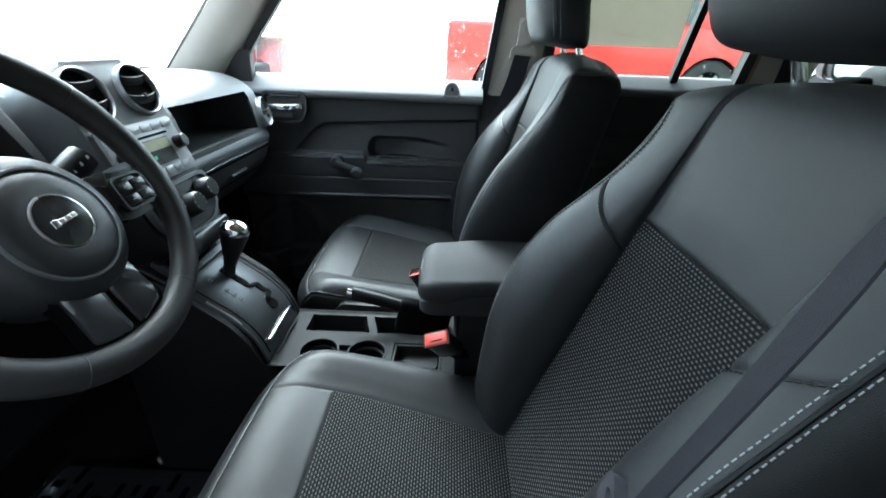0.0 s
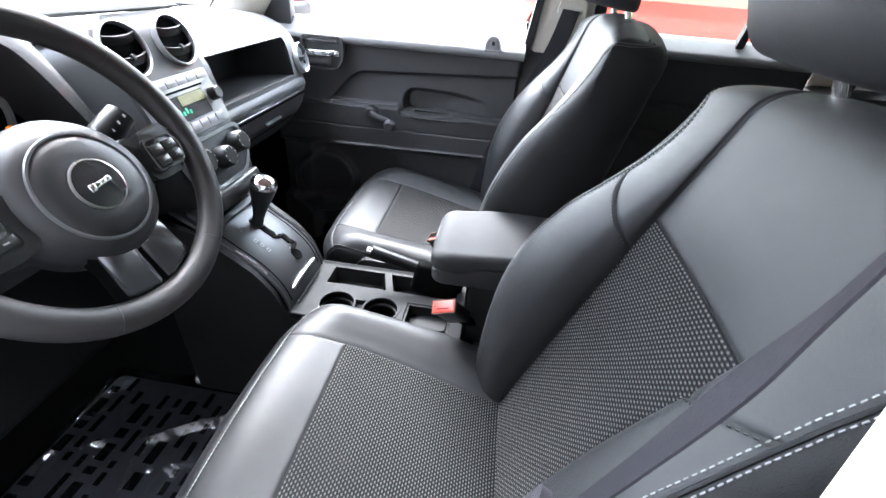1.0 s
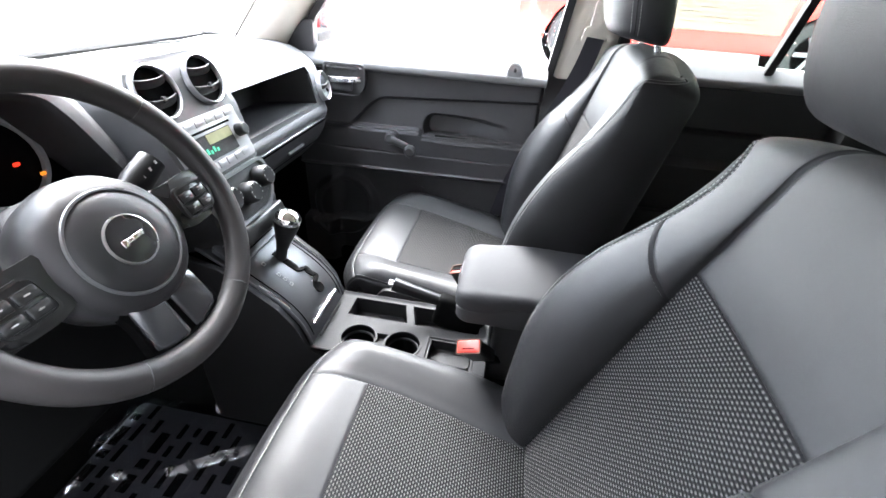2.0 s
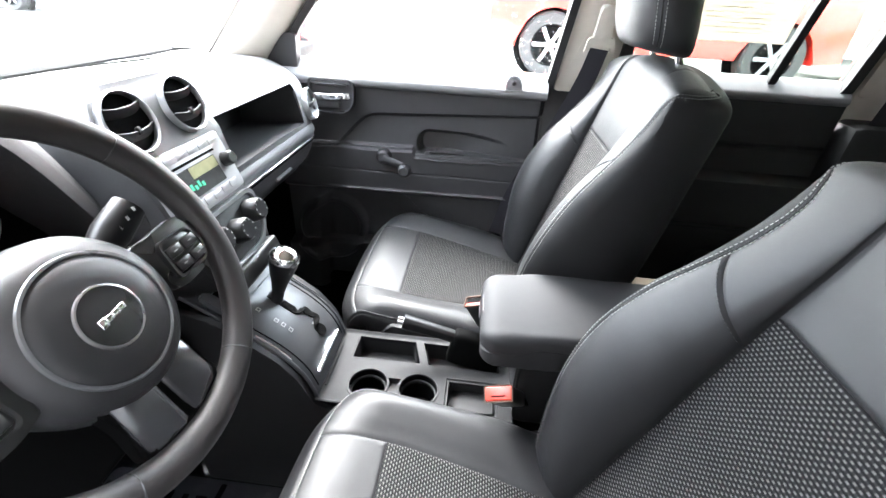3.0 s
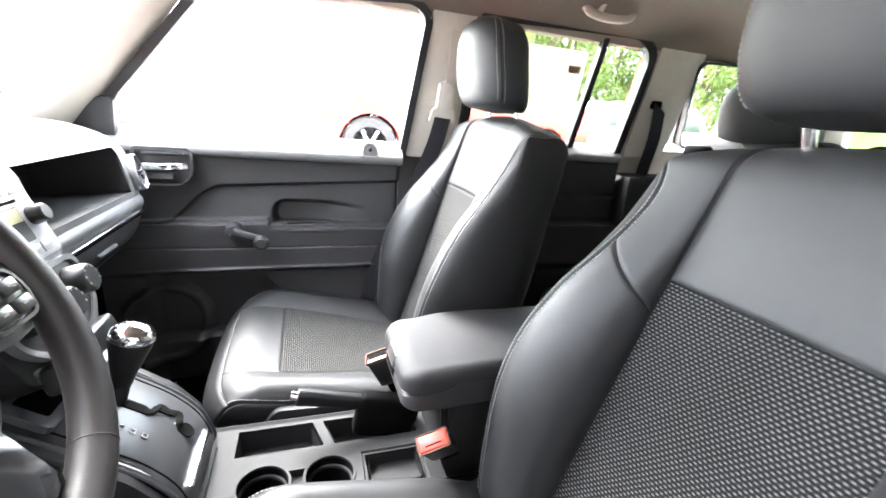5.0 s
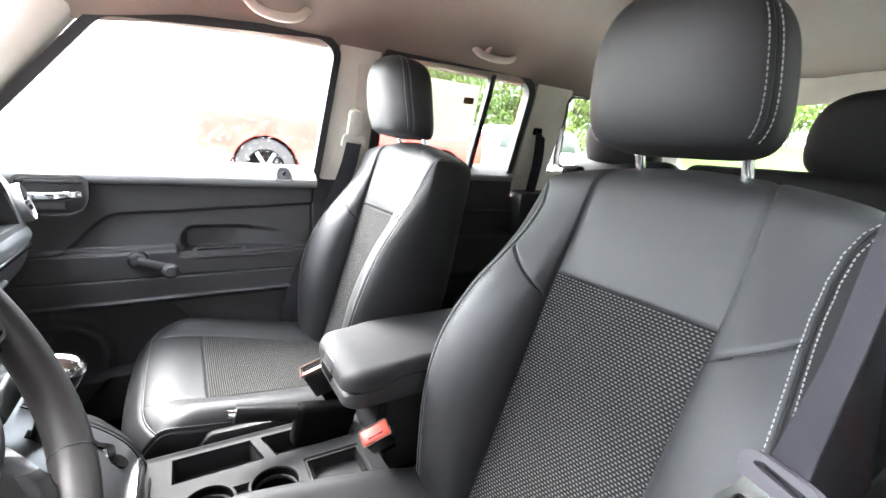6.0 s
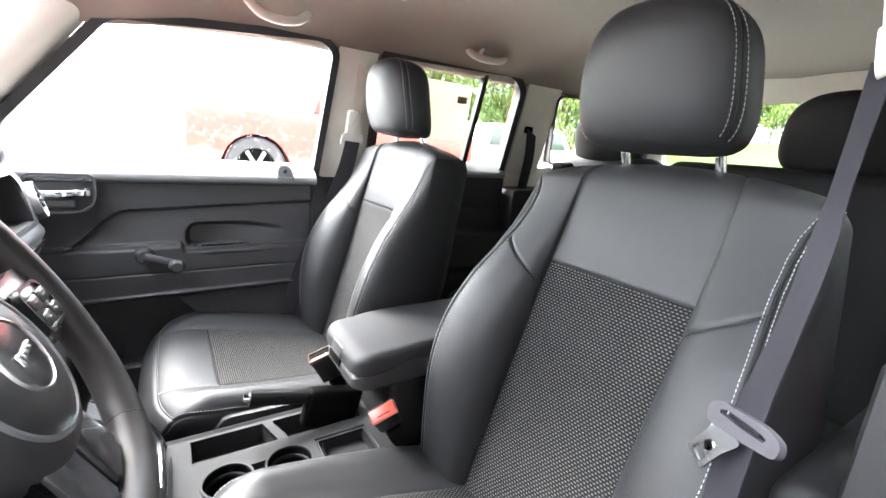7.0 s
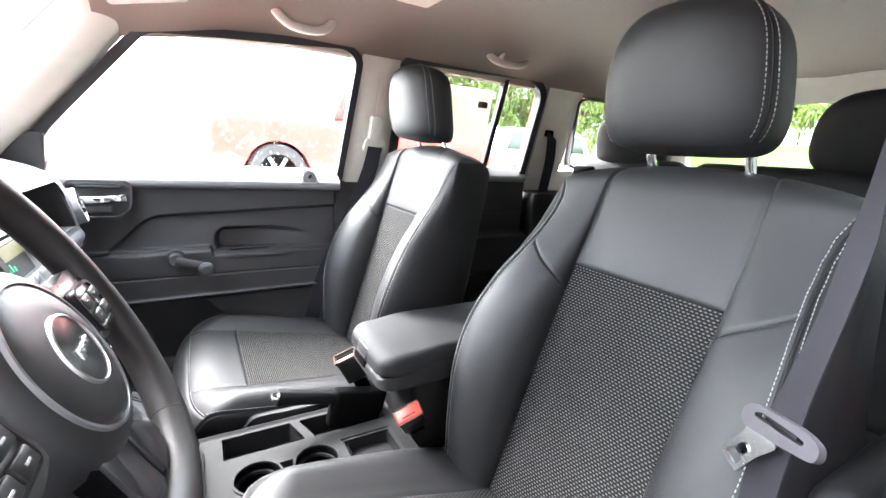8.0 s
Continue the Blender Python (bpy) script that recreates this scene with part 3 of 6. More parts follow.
lock_m = frame_on((0.000, 0.650, 0.982), (1, 0, 0), (0, 0.42, 1))
lk = part("lock_plate", plate(rounded([(-0.024, 0), (-0.023, 0.022), (-0.012, 0.040), (0.012, 0.040), (0.023, 0.022), (0.024, 0)], 0.014, 6), 0.007, lock_m, 0.003), ALLOY, pdoor, "domed grey lock button plate")
part("lock_rim", ring_plate(rounded([(-0.025, -0.001), (-0.024, 0.022), (-0.012, 0.042), (0.012, 0.042), (0.024, 0.022), (0.025, -0.001)], 0.014, 6), rounded([(-0.021, 0.002), (-0.020, 0.021), (-0.010, 0.037), (0.010, 0.037), (0.020, 0.021), (0.021, 0.002)], 0.012, 6), 0.009, lock_m), SILVER, lk)
part("lock_button", lathe([(0, 0.016), (0.004, 0.015), (0.0055, 0.010), (0.0055, 0.0)], 14, lock_m @ Matrix.Translation((0.0, 0.020, 0.006))), SATIN_BLACK, lk)
cup = part("pull_cup", ring_plate(rounded([(-0.070, -0.007), (-0.070, 0.014), (0.070, 0.014), (0.070, -0.007)], 0.006), rounded([(-0.058, -0.002), (-0.058, 0.011), (0.058, 0.011), (0.058, -0.002)], 0.004), 0.008, frame_on((-0.180, 0.664, 0.768), (1, 0, 0), (0, 0.3, 1))), DOOR_PLASTIC, pdoor, "black plastic pull cup")
# Black block stands for the dark inside the pull cup.
part("cup_floor", rbox(-0.180, 0.668, 0.772, 0.115, 0.006, 0.014, 0.002), PIT, cup)

# side mirror outside the door
mir = thing("side_mirror", (-0.68, 0.92, 1.0), "folding door mirror with a black shell and wet glass", "mirror")
turn = pose(0, 0, 0, 0, 9, -38)
shell_at = Vector((-0.69, 0.995, 1.080))
part("shell", rbox(*shell_at, 0.10, 0.23, 0.165, 0.045, 5, turn), RED_PAINT, mir, "red painted mirror shell")
part("mirror_glass", rbox(*(shell_at + turn.to_3x3() @ Vector((0.0505, 0, 0))), 0.008, 0.195, 0.135, 0.03, 4, turn), MIRROR, mir, "wet silvered mirror glass")
part("stalk", rbox(-0.70, 0.84, 1.03, 0.06, 0.14, 0.04, 0.012, 3), RUBBER, mir)

# ---- rear passenger door ----
rdoor = thing("rear_door", (0.6, 0.72, 0.2), "closed rear door with a dark lining and a divided window", "car door")
side_window("rear", REAR_WIN, 1, PRIVACY, 0.035, rdoor)
part("division_bar", plate(rounded([(0.682, 0.05), (0.716, 0.42), (0.736, 0.42), (0.704, 0.05)], 0.003), 0.022, lifted(on_side(1), -0.012), 0.004), RUBBER, rdoor, "black window division bar")


def rear_relief(x, z):
    d = 0.012 + 0.02 * step(1.05, 1.0, z)
    d += 0.045 * step(0.80, 0.78, z) * step(0.60, 0.64, z) + 0.01 * math.exp(-((z - 0.88) / 0.004) ** 2)
    return d


part("lining", flip_fix(grid(lambda u, v: Vector((0.29 + 0.62 * u, 0.70 - rear_relief(0.29 + 0.62 * u, 0.24 + 0.82 * v), 0.24 + 0.82 * v)), 40, 120)), PLASTIC, rdoor, "dark grained plastic lining")
part("belt_moulding", sweep([(0.295, 0, 0), (0.60, 0, 0), (0.905, 0, 0)], rounded([(-0.700, 1.005), (-0.672, 1.002), (-0.655, 1.012), (-0.655, 1.026), (-0.683, 1.064), (-0.695, 1.066)], [0.002, 0.006, 0.008, 0.01, 0.006, 0.002], 4), up=(0, 0, 1)), MOULDING, rdoor, "smooth window ledge, coloured pale for the daylight on it")
# opposite rear door, seen only in reflections
ddoor = thing("rear_door", (0.6, -0.72, 0.2), "closed rear door with a dark lining and a divided window", "car door")
side_window("rear", REAR_WIN, -1, PRIVACY, 0.035, ddoor)
part("lining", flip_fix(grid(lambda u, v: Vector((0.29 + 0.62 * u, -0.70 + rear_relief(0.29 + 0.62 * u, 0.24 + 0.82 * v), 0.24 + 0.82 * v)), 30, 80)), PLASTIC, ddoor, "dark grained plastic lining")
for k, word in ((1, "passenger"), (-1, "driver")):
    q = thing("window_quarter_%s" % word, (1.4, k * 0.69, 1.0), "fixed quarter window behind the rear door", "window", kind="structure")
    side_window("quarter", QUARTER_WIN, k, PRIVACY, 0.04, q, 0.007)
    # The driver's side gets a darker copy, for the shade there.
    setting("wall_pillar_%s" % word, rbox(0.195, k * 0.713, 0.60, 0.20, 0.05, 0.79, 0.012), CONSOLE_BLACK if k < 0 else PLASTIC, "black plastic lower pillar trim", "trim")
    if k < 0:
        setting("trim_pillar_foot", rbox(0.24, k * 0.672, 0.54, 0.20, 0.07, 0.60, 0.025, 4), CONSOLE_BLACK, "foot of the door pillar, black plastic darkened for shade", "trim")
    setting("wall_wheelarch_%s" % word, rbox(1.42, k * 0.66, 0.58, 1.02, 0.12, 0.78, 0.03), CONSOLE_BLACK, "black lining of the load space", "trim")

# ---- driver's door, standing open ----
odoor = thing("driver_door", (-0.78, -0.80, 0.2), "open driver's door lined in black grained plastic", "car door")
dm = Matrix.Translation((-0.78, -0.80, 0)) @ pose(0, 0, 0, 0, 0, -68)
part("lining", rbox(0, 0, 0, 0.98, 0.06, 0.76, 0.02, 3, dm @ Matrix.Translation((0.50, 0.0, 0.60))), PLASTIC, odoor)
part("outer_skin", rbox(0, 0, 0, 1.0, 0.05, 0.80, 0.02, 3, dm @ Matrix.Translation((0.50, -0.06, 0.60))), RED_PAINT, odoor, "red painted outer skin")
part("window_frame", ring_plate(rounded([(0.02, 0.97), (0.36, 1.42), (0.98, 1.42), (0.98, 0.97)], 0.03), rounded([(0.10, 1.0), (0.39, 1.37), (0.93, 1.37), (0.93, 1.0)], 0.03), 0.04, dm @ frame_on((0, 0.0, 0), (1, 0, 0), (0, 0, 1))), RUBBER, odoor)

# ---- front seats ----
LEAN = [radians(19.4)]          # recline of the backrest in hand
BACK_H = 0.60
HALF = [(0.0, 0.0, -0.004), (0.22, 0.119, -0.002), (0.235, 0.127, 0.0), (0.26, 0.1315, 0.014), (0.29, 0.145, 0.031), (0.34, 0.178, 0.046), (0.40, 0.215, 0.052), (0.46, 0.245, 0.045), (0.50, 0.262, 0.020),
        (0.56, 0.268, -0.03), (0.66, 0.262, -0.085), (0.74, 0.235, -0.115), (1.0, 0.0, -0.125)]
WIDTH = [(0.0, 0.0, 0.88), (0.10, 0.0, 0.96), (0.20, 0.0, 1.03), (0.29, 0.0, 1.055), (0.38, 0.0, 1.015), (0.46, 0.0, 0.955), (0.53, 0.0, 0.91), (0.60, 0.0, 0.86), (0.66, 0.0, 0.84)]
BULGE = [(0.0, 0.0, 0.95), (0.10, 0.0, 1.45), (0.20, 0.0, 1.80), (0.29, 0.0, 1.78), (0.38, 0.0, 1.42), (0.44, 0.0, 0.95), (0.50, 0.0, 0.48), (0.55, 0.0, 0.20), (0.60, 0.0, 0.10), (0.66, 0.0, 0.08)]
EDGE_SEAM = [(0.0, 0.42), (0.50, 0.42), (0.54, 0.428), (0.57, 0.445), (0.595, 0.475), (0.615, 0.52), (0.635, 0.59), (0.65, 0.66), (0.70, 0.70)]


def bent(s, h):
    """Lets the outer seam turn back over the shoulder near the top."""
    k, e = abs(s), lin(EDGE_SEAM, h)
    if k > 0.42:
        k = e + (k - 0.42) / 0.58 * (1 - e)
    elif k > 0.225:
        k = 0.225 + (k - 0.225) / 0.195 * (e - 0.225)
    return math.copysign(k, s)


def half_contour(s):
    s = min(1.0, abs(s))
    for i, ((a, *p), (b, *q)) in enumerate(zip(HALF, HALF[1:])):
        if s <= b:
            t = (s - a) / (b - a)
            o = HALF[max(i - 1, 0)]
            e = HALF[min(i + 2, len(HALF) - 1)]
            out = []
            for k in (1, 2):
                p0, p1, p2, p3 = o[k], HALF[i][k], HALF[i + 1][k], e[k]
                m1 = (p2 - p0) / max(1e-6, b - o[0]) * (b - a)
                m2 = (p3 - p1) / max(1e-6, e[0] - a) * (b - a)
                out.append((2 * t ** 3 - 3 * t * t + 1) * p1 + (t ** 3 - 2 * t * t + t) * m1 + (-2 * t ** 3 + 3 * t * t) * p2 + (t ** 3 - t * t) * m2)
            return out
    return HALF[-1][1:]


def back_surface(s, h):
    """The backrest's skin: s from the middle of the front (0) round to the middle of the rear (1 or -1)."""
    s = bent(s, h)
    a, f = half_contour(s)
    a *= 1 + (lin_smooth(WIDTH, h)[1] - 1) * step(0.22, 0.42, abs(s))
    if f > 0:
        f *= lin_smooth(BULGE, h)[1]
    if abs(s) < 0.235:
        f -= 0.012 * math.sin(math.pi * min(1, h / 0.5)) * math.cos(math.pi / 2 * s / 0.235) * 0.6
    up = h
    if h > BACK_H:
        g = min(1.0, (h - BACK_H) / 0.06) * math.pi / 2
        c = max(0.0, math.cos(g))
        f = -0.066 + (f + 0.066) * (c ** 0.62 if f > -0.066 else c ** 0.4)
        a *= 1 - 0.16 * (1 - c ** 0.7)
        up = BACK_H + 0.034 * math.sin(g) ** 0.9 + 0.028 * (1 - (a / 0.2) ** 2) * math.sin(g)
    a = math.copysign(a, s)
    return Vector((math.sin(LEAN[0]) * up - math.cos(LEAN[0]) * f, a, math.cos(LEAN[0]) * up + math.sin(LEAN[0]) * f))


CUSH_PATH = [(0.0, 0.135, 0.507), (0.08, 0.09, 0.521), (0.45, -0.10, 0.556), (0.62, -0.187, 0.571), (0.74, -0.255, 0.578), (0.81, -0.297, 0.570),
             (0.87, -0.325, 0.545), (0.92, -0.336, 0.515), (1.0, -0.328, 0.445)]
CUSH_HALF = [(0.0, 0.0, -0.003), (0.48, 0.135, 0.0), (0.60, 0.172, 0.013), (0.72, 0.212, 0.022), (0.80, 0.242, 0.014), (0.86, 0.258, -0.008), (0.92, 0.262, -0.04), (1.0, 0.258, -0.115)]


def cushion_surface(s, v):
    """The cushion's skin: s across, from side to side over the top; v from the rear to the front edge and down."""
    x, z = lin_smooth(CUSH_PATH, v)
    x2, z2 = lin_smooth(CUSH_PATH, min(1.0, v + 0.01))
    x1, z1 = lin_smooth(CUSH_PATH, max(0.0, v - 0.01))
    t = Vector((x2 - x1, 0, z2 - z1)).normalized()
    n = Vector((t.z, 0, -t.x))
    if n.z < 0 and v < 0.5:
        n = -n
    a, d = lin_smooth(CUSH_HALF, abs(s))
    wide = lerp([(0.0, 0.93), (0.3, 1.0), (0.7, 1.0), (0.85, 0.97), (0.93, 0.93), (1.0, 0.90)], v)
    fan = 1 + 0.18 * step(0.1, 0.62, v) if abs(s) <= 0.48 else 1 + 0.18 * step(0.1, 0.62, v) * (1 - step(0.48, 0.86, abs(s)))
    fade = 1 - step(0.66, 0.84, v)
    d = d * (fade if d > 0 else (1 - 0.75 * step(0.66, 0.95, v)))
    crown = 0.008 * math.cos(math.pi / 2 * min(1, abs(s) / 0.8)) * step(0.62, 0.8, v)
    p = Vector((x, 0, z)) + n * (d + crown)
    plan = 0.035 * step(0.62, 0.9, v) * (abs(a) / 0.26) ** 4
    p.x += plan
    return Vector((p.x, math.copysign(a * wide * fan, s), p.z))


def lin_smooth(table, x):
    """Smooth run through rows of (at, p, q)."""
    x = min(max(x, table[0][0]), table[-1][0])
    for i, (r0, r1) in enumerate(zip(table, table[1:])):
        if x <= r1[0]:
            a, b = r0[0], r1[0]
            t = (x - a) / (b - a)
            o, e = table[max(i - 1, 0)], table[min(i + 2, len(table) - 1)]
            out = []
            for k in (1, 2):
                m1 = (r1[k] - o[k]) / (b - o[0]) * (b - a)
                m2 = (e[k] - r0[k]) / (e[0] - a) * (b - a)
                out.append((2 * t ** 3 - 3 * t * t + 1) * r0[k] + (t ** 3 - 2 * t * t + t) * m1 + (-2 * t ** 3 + 3 * t * t) * r1[k] + (t ** 3 - t * t) * m2)
            return out
    return table[-1][1:]


def panel(surface, corners, nu, nv, place_m, seam=0.0024, roll=0.008, edges=(1, 1, 1, 1), puff=0.0, fabric=False):
    """One cut of upholstery over a skin, between four (s, t) corners; its edges dip into the seams.
    edges: bottom, right, top, left."""
    (a, b, c, d) = [Vector(q) for q in corners]

    def st(u, v):
        return (a * (1 - u) + b * u) * (1 - v) + (d * (1 - u) + c * u) * v
    mid = surface(*st(0.5, 0.5))
    wide = (mid - surface(*st(0, 0.5))).length + (surface(*st(1, 0.5)) - mid).length
    tall = (mid - surface(*st(0.5, 0))).length + (surface(*st(0.5, 1)) - mid).length

    def f(u, v):
        q = st(u, v)
        e = 1e-3
        p = surface(q[0], q[1])
        du = surface(q[0] + e, q[1]) - surface(q[0] - e, q[1])
        dv = surface(q[0], q[1] + e) - surface(q[0], q[1] - e)
        n = du.cross(dv)
        n = n.normalized() if n.length > 1e-12 else Vector((0, 0, 1))
        far = [v * tall if edges[0] else 9, (1 - u) * wide if edges[1] else 9, (1 - v) * tall if edges[2] else 9, u * wide if edges[3] else 9]
        k = min(far)
        dip = seam * max(0.0, 1 - k / roll) ** 2
        swell = puff * math.sin(math.pi * u) * math.sin(math.pi * v)
        return place_m @ (p + n * (SIGN[0] * (swell - dip)))

    def ease(t, length):
        k = min(0.3, 1.2 * roll / length)
        if t < 0.15:
            return t / 0.15 * k
        if t > 0.85:
            return 1 - (1 - t) / 0.15 * k
        return k + (t - 0.15) / 0.7 * (1 - 2 * k)
    uvs = (lambda u, v: (ease(u, wide) * wide, ease(v, tall) * tall)) if fabric else None
    return grid(lambda u, v: f(ease(u, wide), ease(v, tall)), nu, nv, uvs=uvs)


SIGN = [1.0]


def on_skin(surface, pts, place_m, lift=0.0012, n=60):
    """A path that follows (s, t) points over a skin, lifted a hair above it."""
    out = []
    for q in smooth_path([(p[0], p[1], 0) for p in pts], n):
        e = 1e-3
        p = surface(q[0], q[1])
        nn = (surface(q[0] + e, q[1]) - surface(q[0] - e, q[1])).cross(surface(q[0], q[1] + e) - surface(q[0], q[1] - e)).normalized()
        out.append(place_m @ (p + nn * (SIGN[0] * lift)))
    return out


def headrest_skin(u, v):
    """A soft block, fuller in front, narrower towards its round top."""
    th, ph = 2 * math.pi * u, math.pi * (v - 0.5)

    def se(x, e):
        return math.copysign(abs(x) ** e, x)
    low = ph < 0          # the lower corners are squarer than the top
    cy, cz = se(math.cos(ph), 0.24 if low else 0.55), se(math.sin(ph), 0.62)
    y = 0.124 * se(math.cos(th), 0.5) * cy
    x = 0.056 * se(math.sin(th), 0.75) * cy ** 0.8
    z = 0.093 * cz
    t = z / 0.093
    y *= 0.985 - 0.095 * t - 0.055 * t * t
    x += -0.020 * (1 - (y / 0.13) ** 2) * (1 if x < 0 else 0.3) - 0.02 * t + 0.012 * t * t
    return Vector((x, y, z))


def headrest_shape(m):
    bm = grid(lambda u, v: m @ headrest_skin(u, v), 56, 36, wrap=True)
    bmesh.ops.remove_doubles(bm, verts=bm.verts, dist=1e-5)
    bmesh.ops.recalc_face_normals(bm, faces=bm.faces)
    return bm


def headrest_seam(m, turn, lift):
    """A line that climbs one cheek of the headrest, crosses its top and comes down the other."""
    n, e, out = 70, 2e-3, []
    for i in range(2 * n):
        first = i < n
        v = 0.20 + 0.795 * (i / (n - 1)) if first else 0.20 + 0.795 * (2 * n - 1 - i) / (n - 1)
        u = (-turn if first else 180 + turn) / 360
        p = headrest_skin(u, v)
        nn = (headrest_skin(u + e, v) - headrest_skin(u - e, v)).cross(headrest_skin(u, v + e) - headrest_skin(u, v - e)).normalized()
        nn = nn if nn.dot(p - Vector((0.02, 0, 0))) > 0 else -nn
        out.append(m @ (p + nn * lift))
    return out


def front_seat(y, shift, inboard, label, lean, back_x, rest_shift=(0.0, 0.0)):
    """inboard: +1 where the car's middle lies towards +y."""
    root = thing("front_seat", (shift - 0.05, y, 0.24), label, "car seat", "front seats")
    LEAN[0] = radians(lean)
    mb = Matrix.Translation((back_x, y, 0.50))
    mc = Matrix.Translation((shift, y, 0))
    SIGN[0] = 1.0 if back_normal_out(back_surface, (0.0, 0.3), Vector((-1, 0, 0.3))) else -1.0
    back = part("backrest", panel(back_surface, ((-0.235, -0.02), (0.235, -0.02), (0.235, 0.455), (-0.235, 0.455)), 34, 48, mb, fabric=True), FABRIC, root, "open black mesh fabric centre with pale weave")
    part("upper_panel", panel(back_surface, ((-0.235, 0.455), (0.235, 0.455), (0.225, 0.66), (-0.225, 0.66)), 30, 26, mb, puff=0.003), LEATHER, back, "smooth black leather panel")
    for k in (1, -1):
        quad = lambda *q: [(k * a, h) for a, h in q] if k > 0 else [(k * a, h) for a, h in (q[1], q[0], q[3], q[2])]
        part("bolster", panel(back_surface, quad((0.235, -0.02), (0.42, -0.02), (0.42, 0.478), (0.235, 0.405)), 26, 40, mb, puff=0.004), LEATHER, back, "padded black leather side bolster")
        part("shoulder_panel", panel(back_surface, quad((0.235, 0.405), (0.42, 0.478), (0.42, 0.66), (0.225, 0.66)), 30, 64, mb, puff=0.004), LEATHER, back)
        part("side_panel", panel(back_surface, quad((0.42, -0.02), (1.0, -0.02), (1.0, 0.66), (0.42, 0.66)), 34, 120, mb, edges=(1, 0 if k > 0 else 1, 1, 1 if k > 0 else 0), seam=0.003), LEATHER_SIDE, back)
        for s in (0.409, 0.431):
            part("stitching", stitches(on_skin(back_surface, [(k * s, 0.02 + 0.628 * i / 40) for i in range(41)], mb, n=220), 0.0036, 0.0024, 0.00042), THREAD, back, "pale grey contrast stitching")
        part("piping", sweep(on_skin(back_surface, [(k * 0.42, 0.02 + 0.63 * i / 40) for i in range(41)], mb, lift=-0.0012, n=120), circle(0.0019, 6), up=(0.2, 1, 0.1)), LEATHER_SIDE, back, "black seam cord")
        part("stitching", stitches(on_skin(back_surface, [(k * 0.41, 0.4685), (k * 0.33, 0.437), (k * 0.25, 0.4055)], mb, n=30), 0.003, 0.003, 0.0005), SATIN_BLACK, back)
    # cushion
    SIGN[0] = 1.0 if back_normal_out(cushion_surface, (0.0, 0.4), Vector((0, 0, 1))) else -1.0
    cush = part("cushion", panel(cushion_surface, ((-0.48, 0.0), (0.48, 0.0), (0.48, 0.62), (-0.48, 0.62)), 34, 40, mc, fabric=True), FABRIC, root, "open black mesh fabric centre with pale weave")
    part("front_panel", panel(cushion_surface, ((-0.48, 0.62), (0.48, 0.62), (0.48, 0.82), (-0.48, 0.82)), 34, 26, mc, puff=0.002), LEATHER, cush, "smooth black leather panel")
    part("apron", panel(cushion_surface, ((-0.86, 0.82), (0.86, 0.82), (0.86, 1.0), (-0.86, 1.0)), 50, 12, mc), LEATHER, cush)
    for k in (1, -1):
        quad = lambda *q: [(k * a, h) for a, h in q] if k > 0 else [(k * a, h) for a, h in (q[1], q[0], q[3], q[2])]
        part("bolster", panel(cushion_surface, quad((0.48, 0.0), (0.86, 0.0), (0.86, 0.82), (0.48, 0.82)), 22, 56, mc, puff=0.002), LEATHER, cush, "padded black leather side bolster")
        part("side_panel", panel(cushion_surface, quad((0.86, 0.0), (1.0, 0.0), (1.0, 1.0), (0.86, 1.0)), 10, 56, mc), LEATHER_SIDE, cush)
        part("stitching", stitches(on_skin(cushion_surface, [(k * 0.845, 0.05), (k * 0.845, 0.4), (k * 0.845, 0.7), (k * 0.835, 0.81)], mc, n=120)), THREAD, cush, "pale grey contrast stitching")
    part("stitching", stitches(on_skin(cushion_surface, [(-0.835, 0.812), (-0.4, 0.812), (0.0, 0.812), (0.4, 0.812), (0.835, 0.812)], mc, n=120)), THREAD, cush, "pale grey contrast stitching")
    # plinth and side shields
    part("seat_pan", rbox(-0.08 + shift, y, 0.42, 0.40, 0.44, 0.10, 0.02), PIT, root)
    for k in (1, -1):
        shield = rounded([(-0.30, 0.36), (0.16, 0.36), (0.20, 0.46), (0.14, 0.52), (0.02, 0.47), (-0.28, 0.47)], 0.03)
        part("side_shield", plate([(a + shift, b) for a, b in shield], 0.02, frame_on((0, y + k * 0.262 + (0.01 if k < 0 else 0.01), 0), (1, 0, 0), (0, 0, 1)), 0.006), PLASTIC, root)
        part("seat_rail", rbox(-0.06 + shift, y + k * 0.19, 0.275, 0.52, 0.04, 0.05, 0.006), STEEL, root)
        part("riser", rbox(-0.06 + shift, y + k * 0.19, 0.335, 0.34, 0.03, 0.09, 0.006), PIT, root)
    if inboard < 0:
        guard = rounded([(-0.300, 0.44), (-0.287, 0.505), (-0.246, 0.560), (-0.05, 0.553), (-0.03, 0.44)], 0.012)
        part("tunnel_guard", plate(guard, 0.012, frame_on((0, 0.097, 0), (1, 0, 0), (0, 0, 1)), 0.004), CONSOLE_BLACK, root, "black plastic seat side guard")
    # headrest
    ax = Vector((math.sin(LEAN[0]), 0, math.cos(LEAN[0])))
    top = Vector((back_x, y, 0.50)) + ax * 0.635 + Vector((math.cos(LEAN[0]), 0, -math.sin(LEAN[0]))) * 0.050
    mid = top + Vector((-0.068 + rest_shift[0], 0, 0.143 + rest_shift[1]))
    mh = Matrix.Translation(mid) @ pose(0, 0, 0, 0, 8, 0)
    rest = part("headrest", headrest_shape(mh), LEATHER, root, "plump black leather headrest")
    for turn in (19, 34):
        part("stitching", stitches(headrest_seam(mh, turn, 0.0008), 0.0040, 0.0024, 0.00045), THREAD, rest, "pale grey contrast stitching")
    part("piping", sweep(headrest_seam(mh, 26, -0.0008), circle(0.0018, 6), up=(0.3, 1, 0.2)), LEATHER_SIDE, rest, "black seam cord")
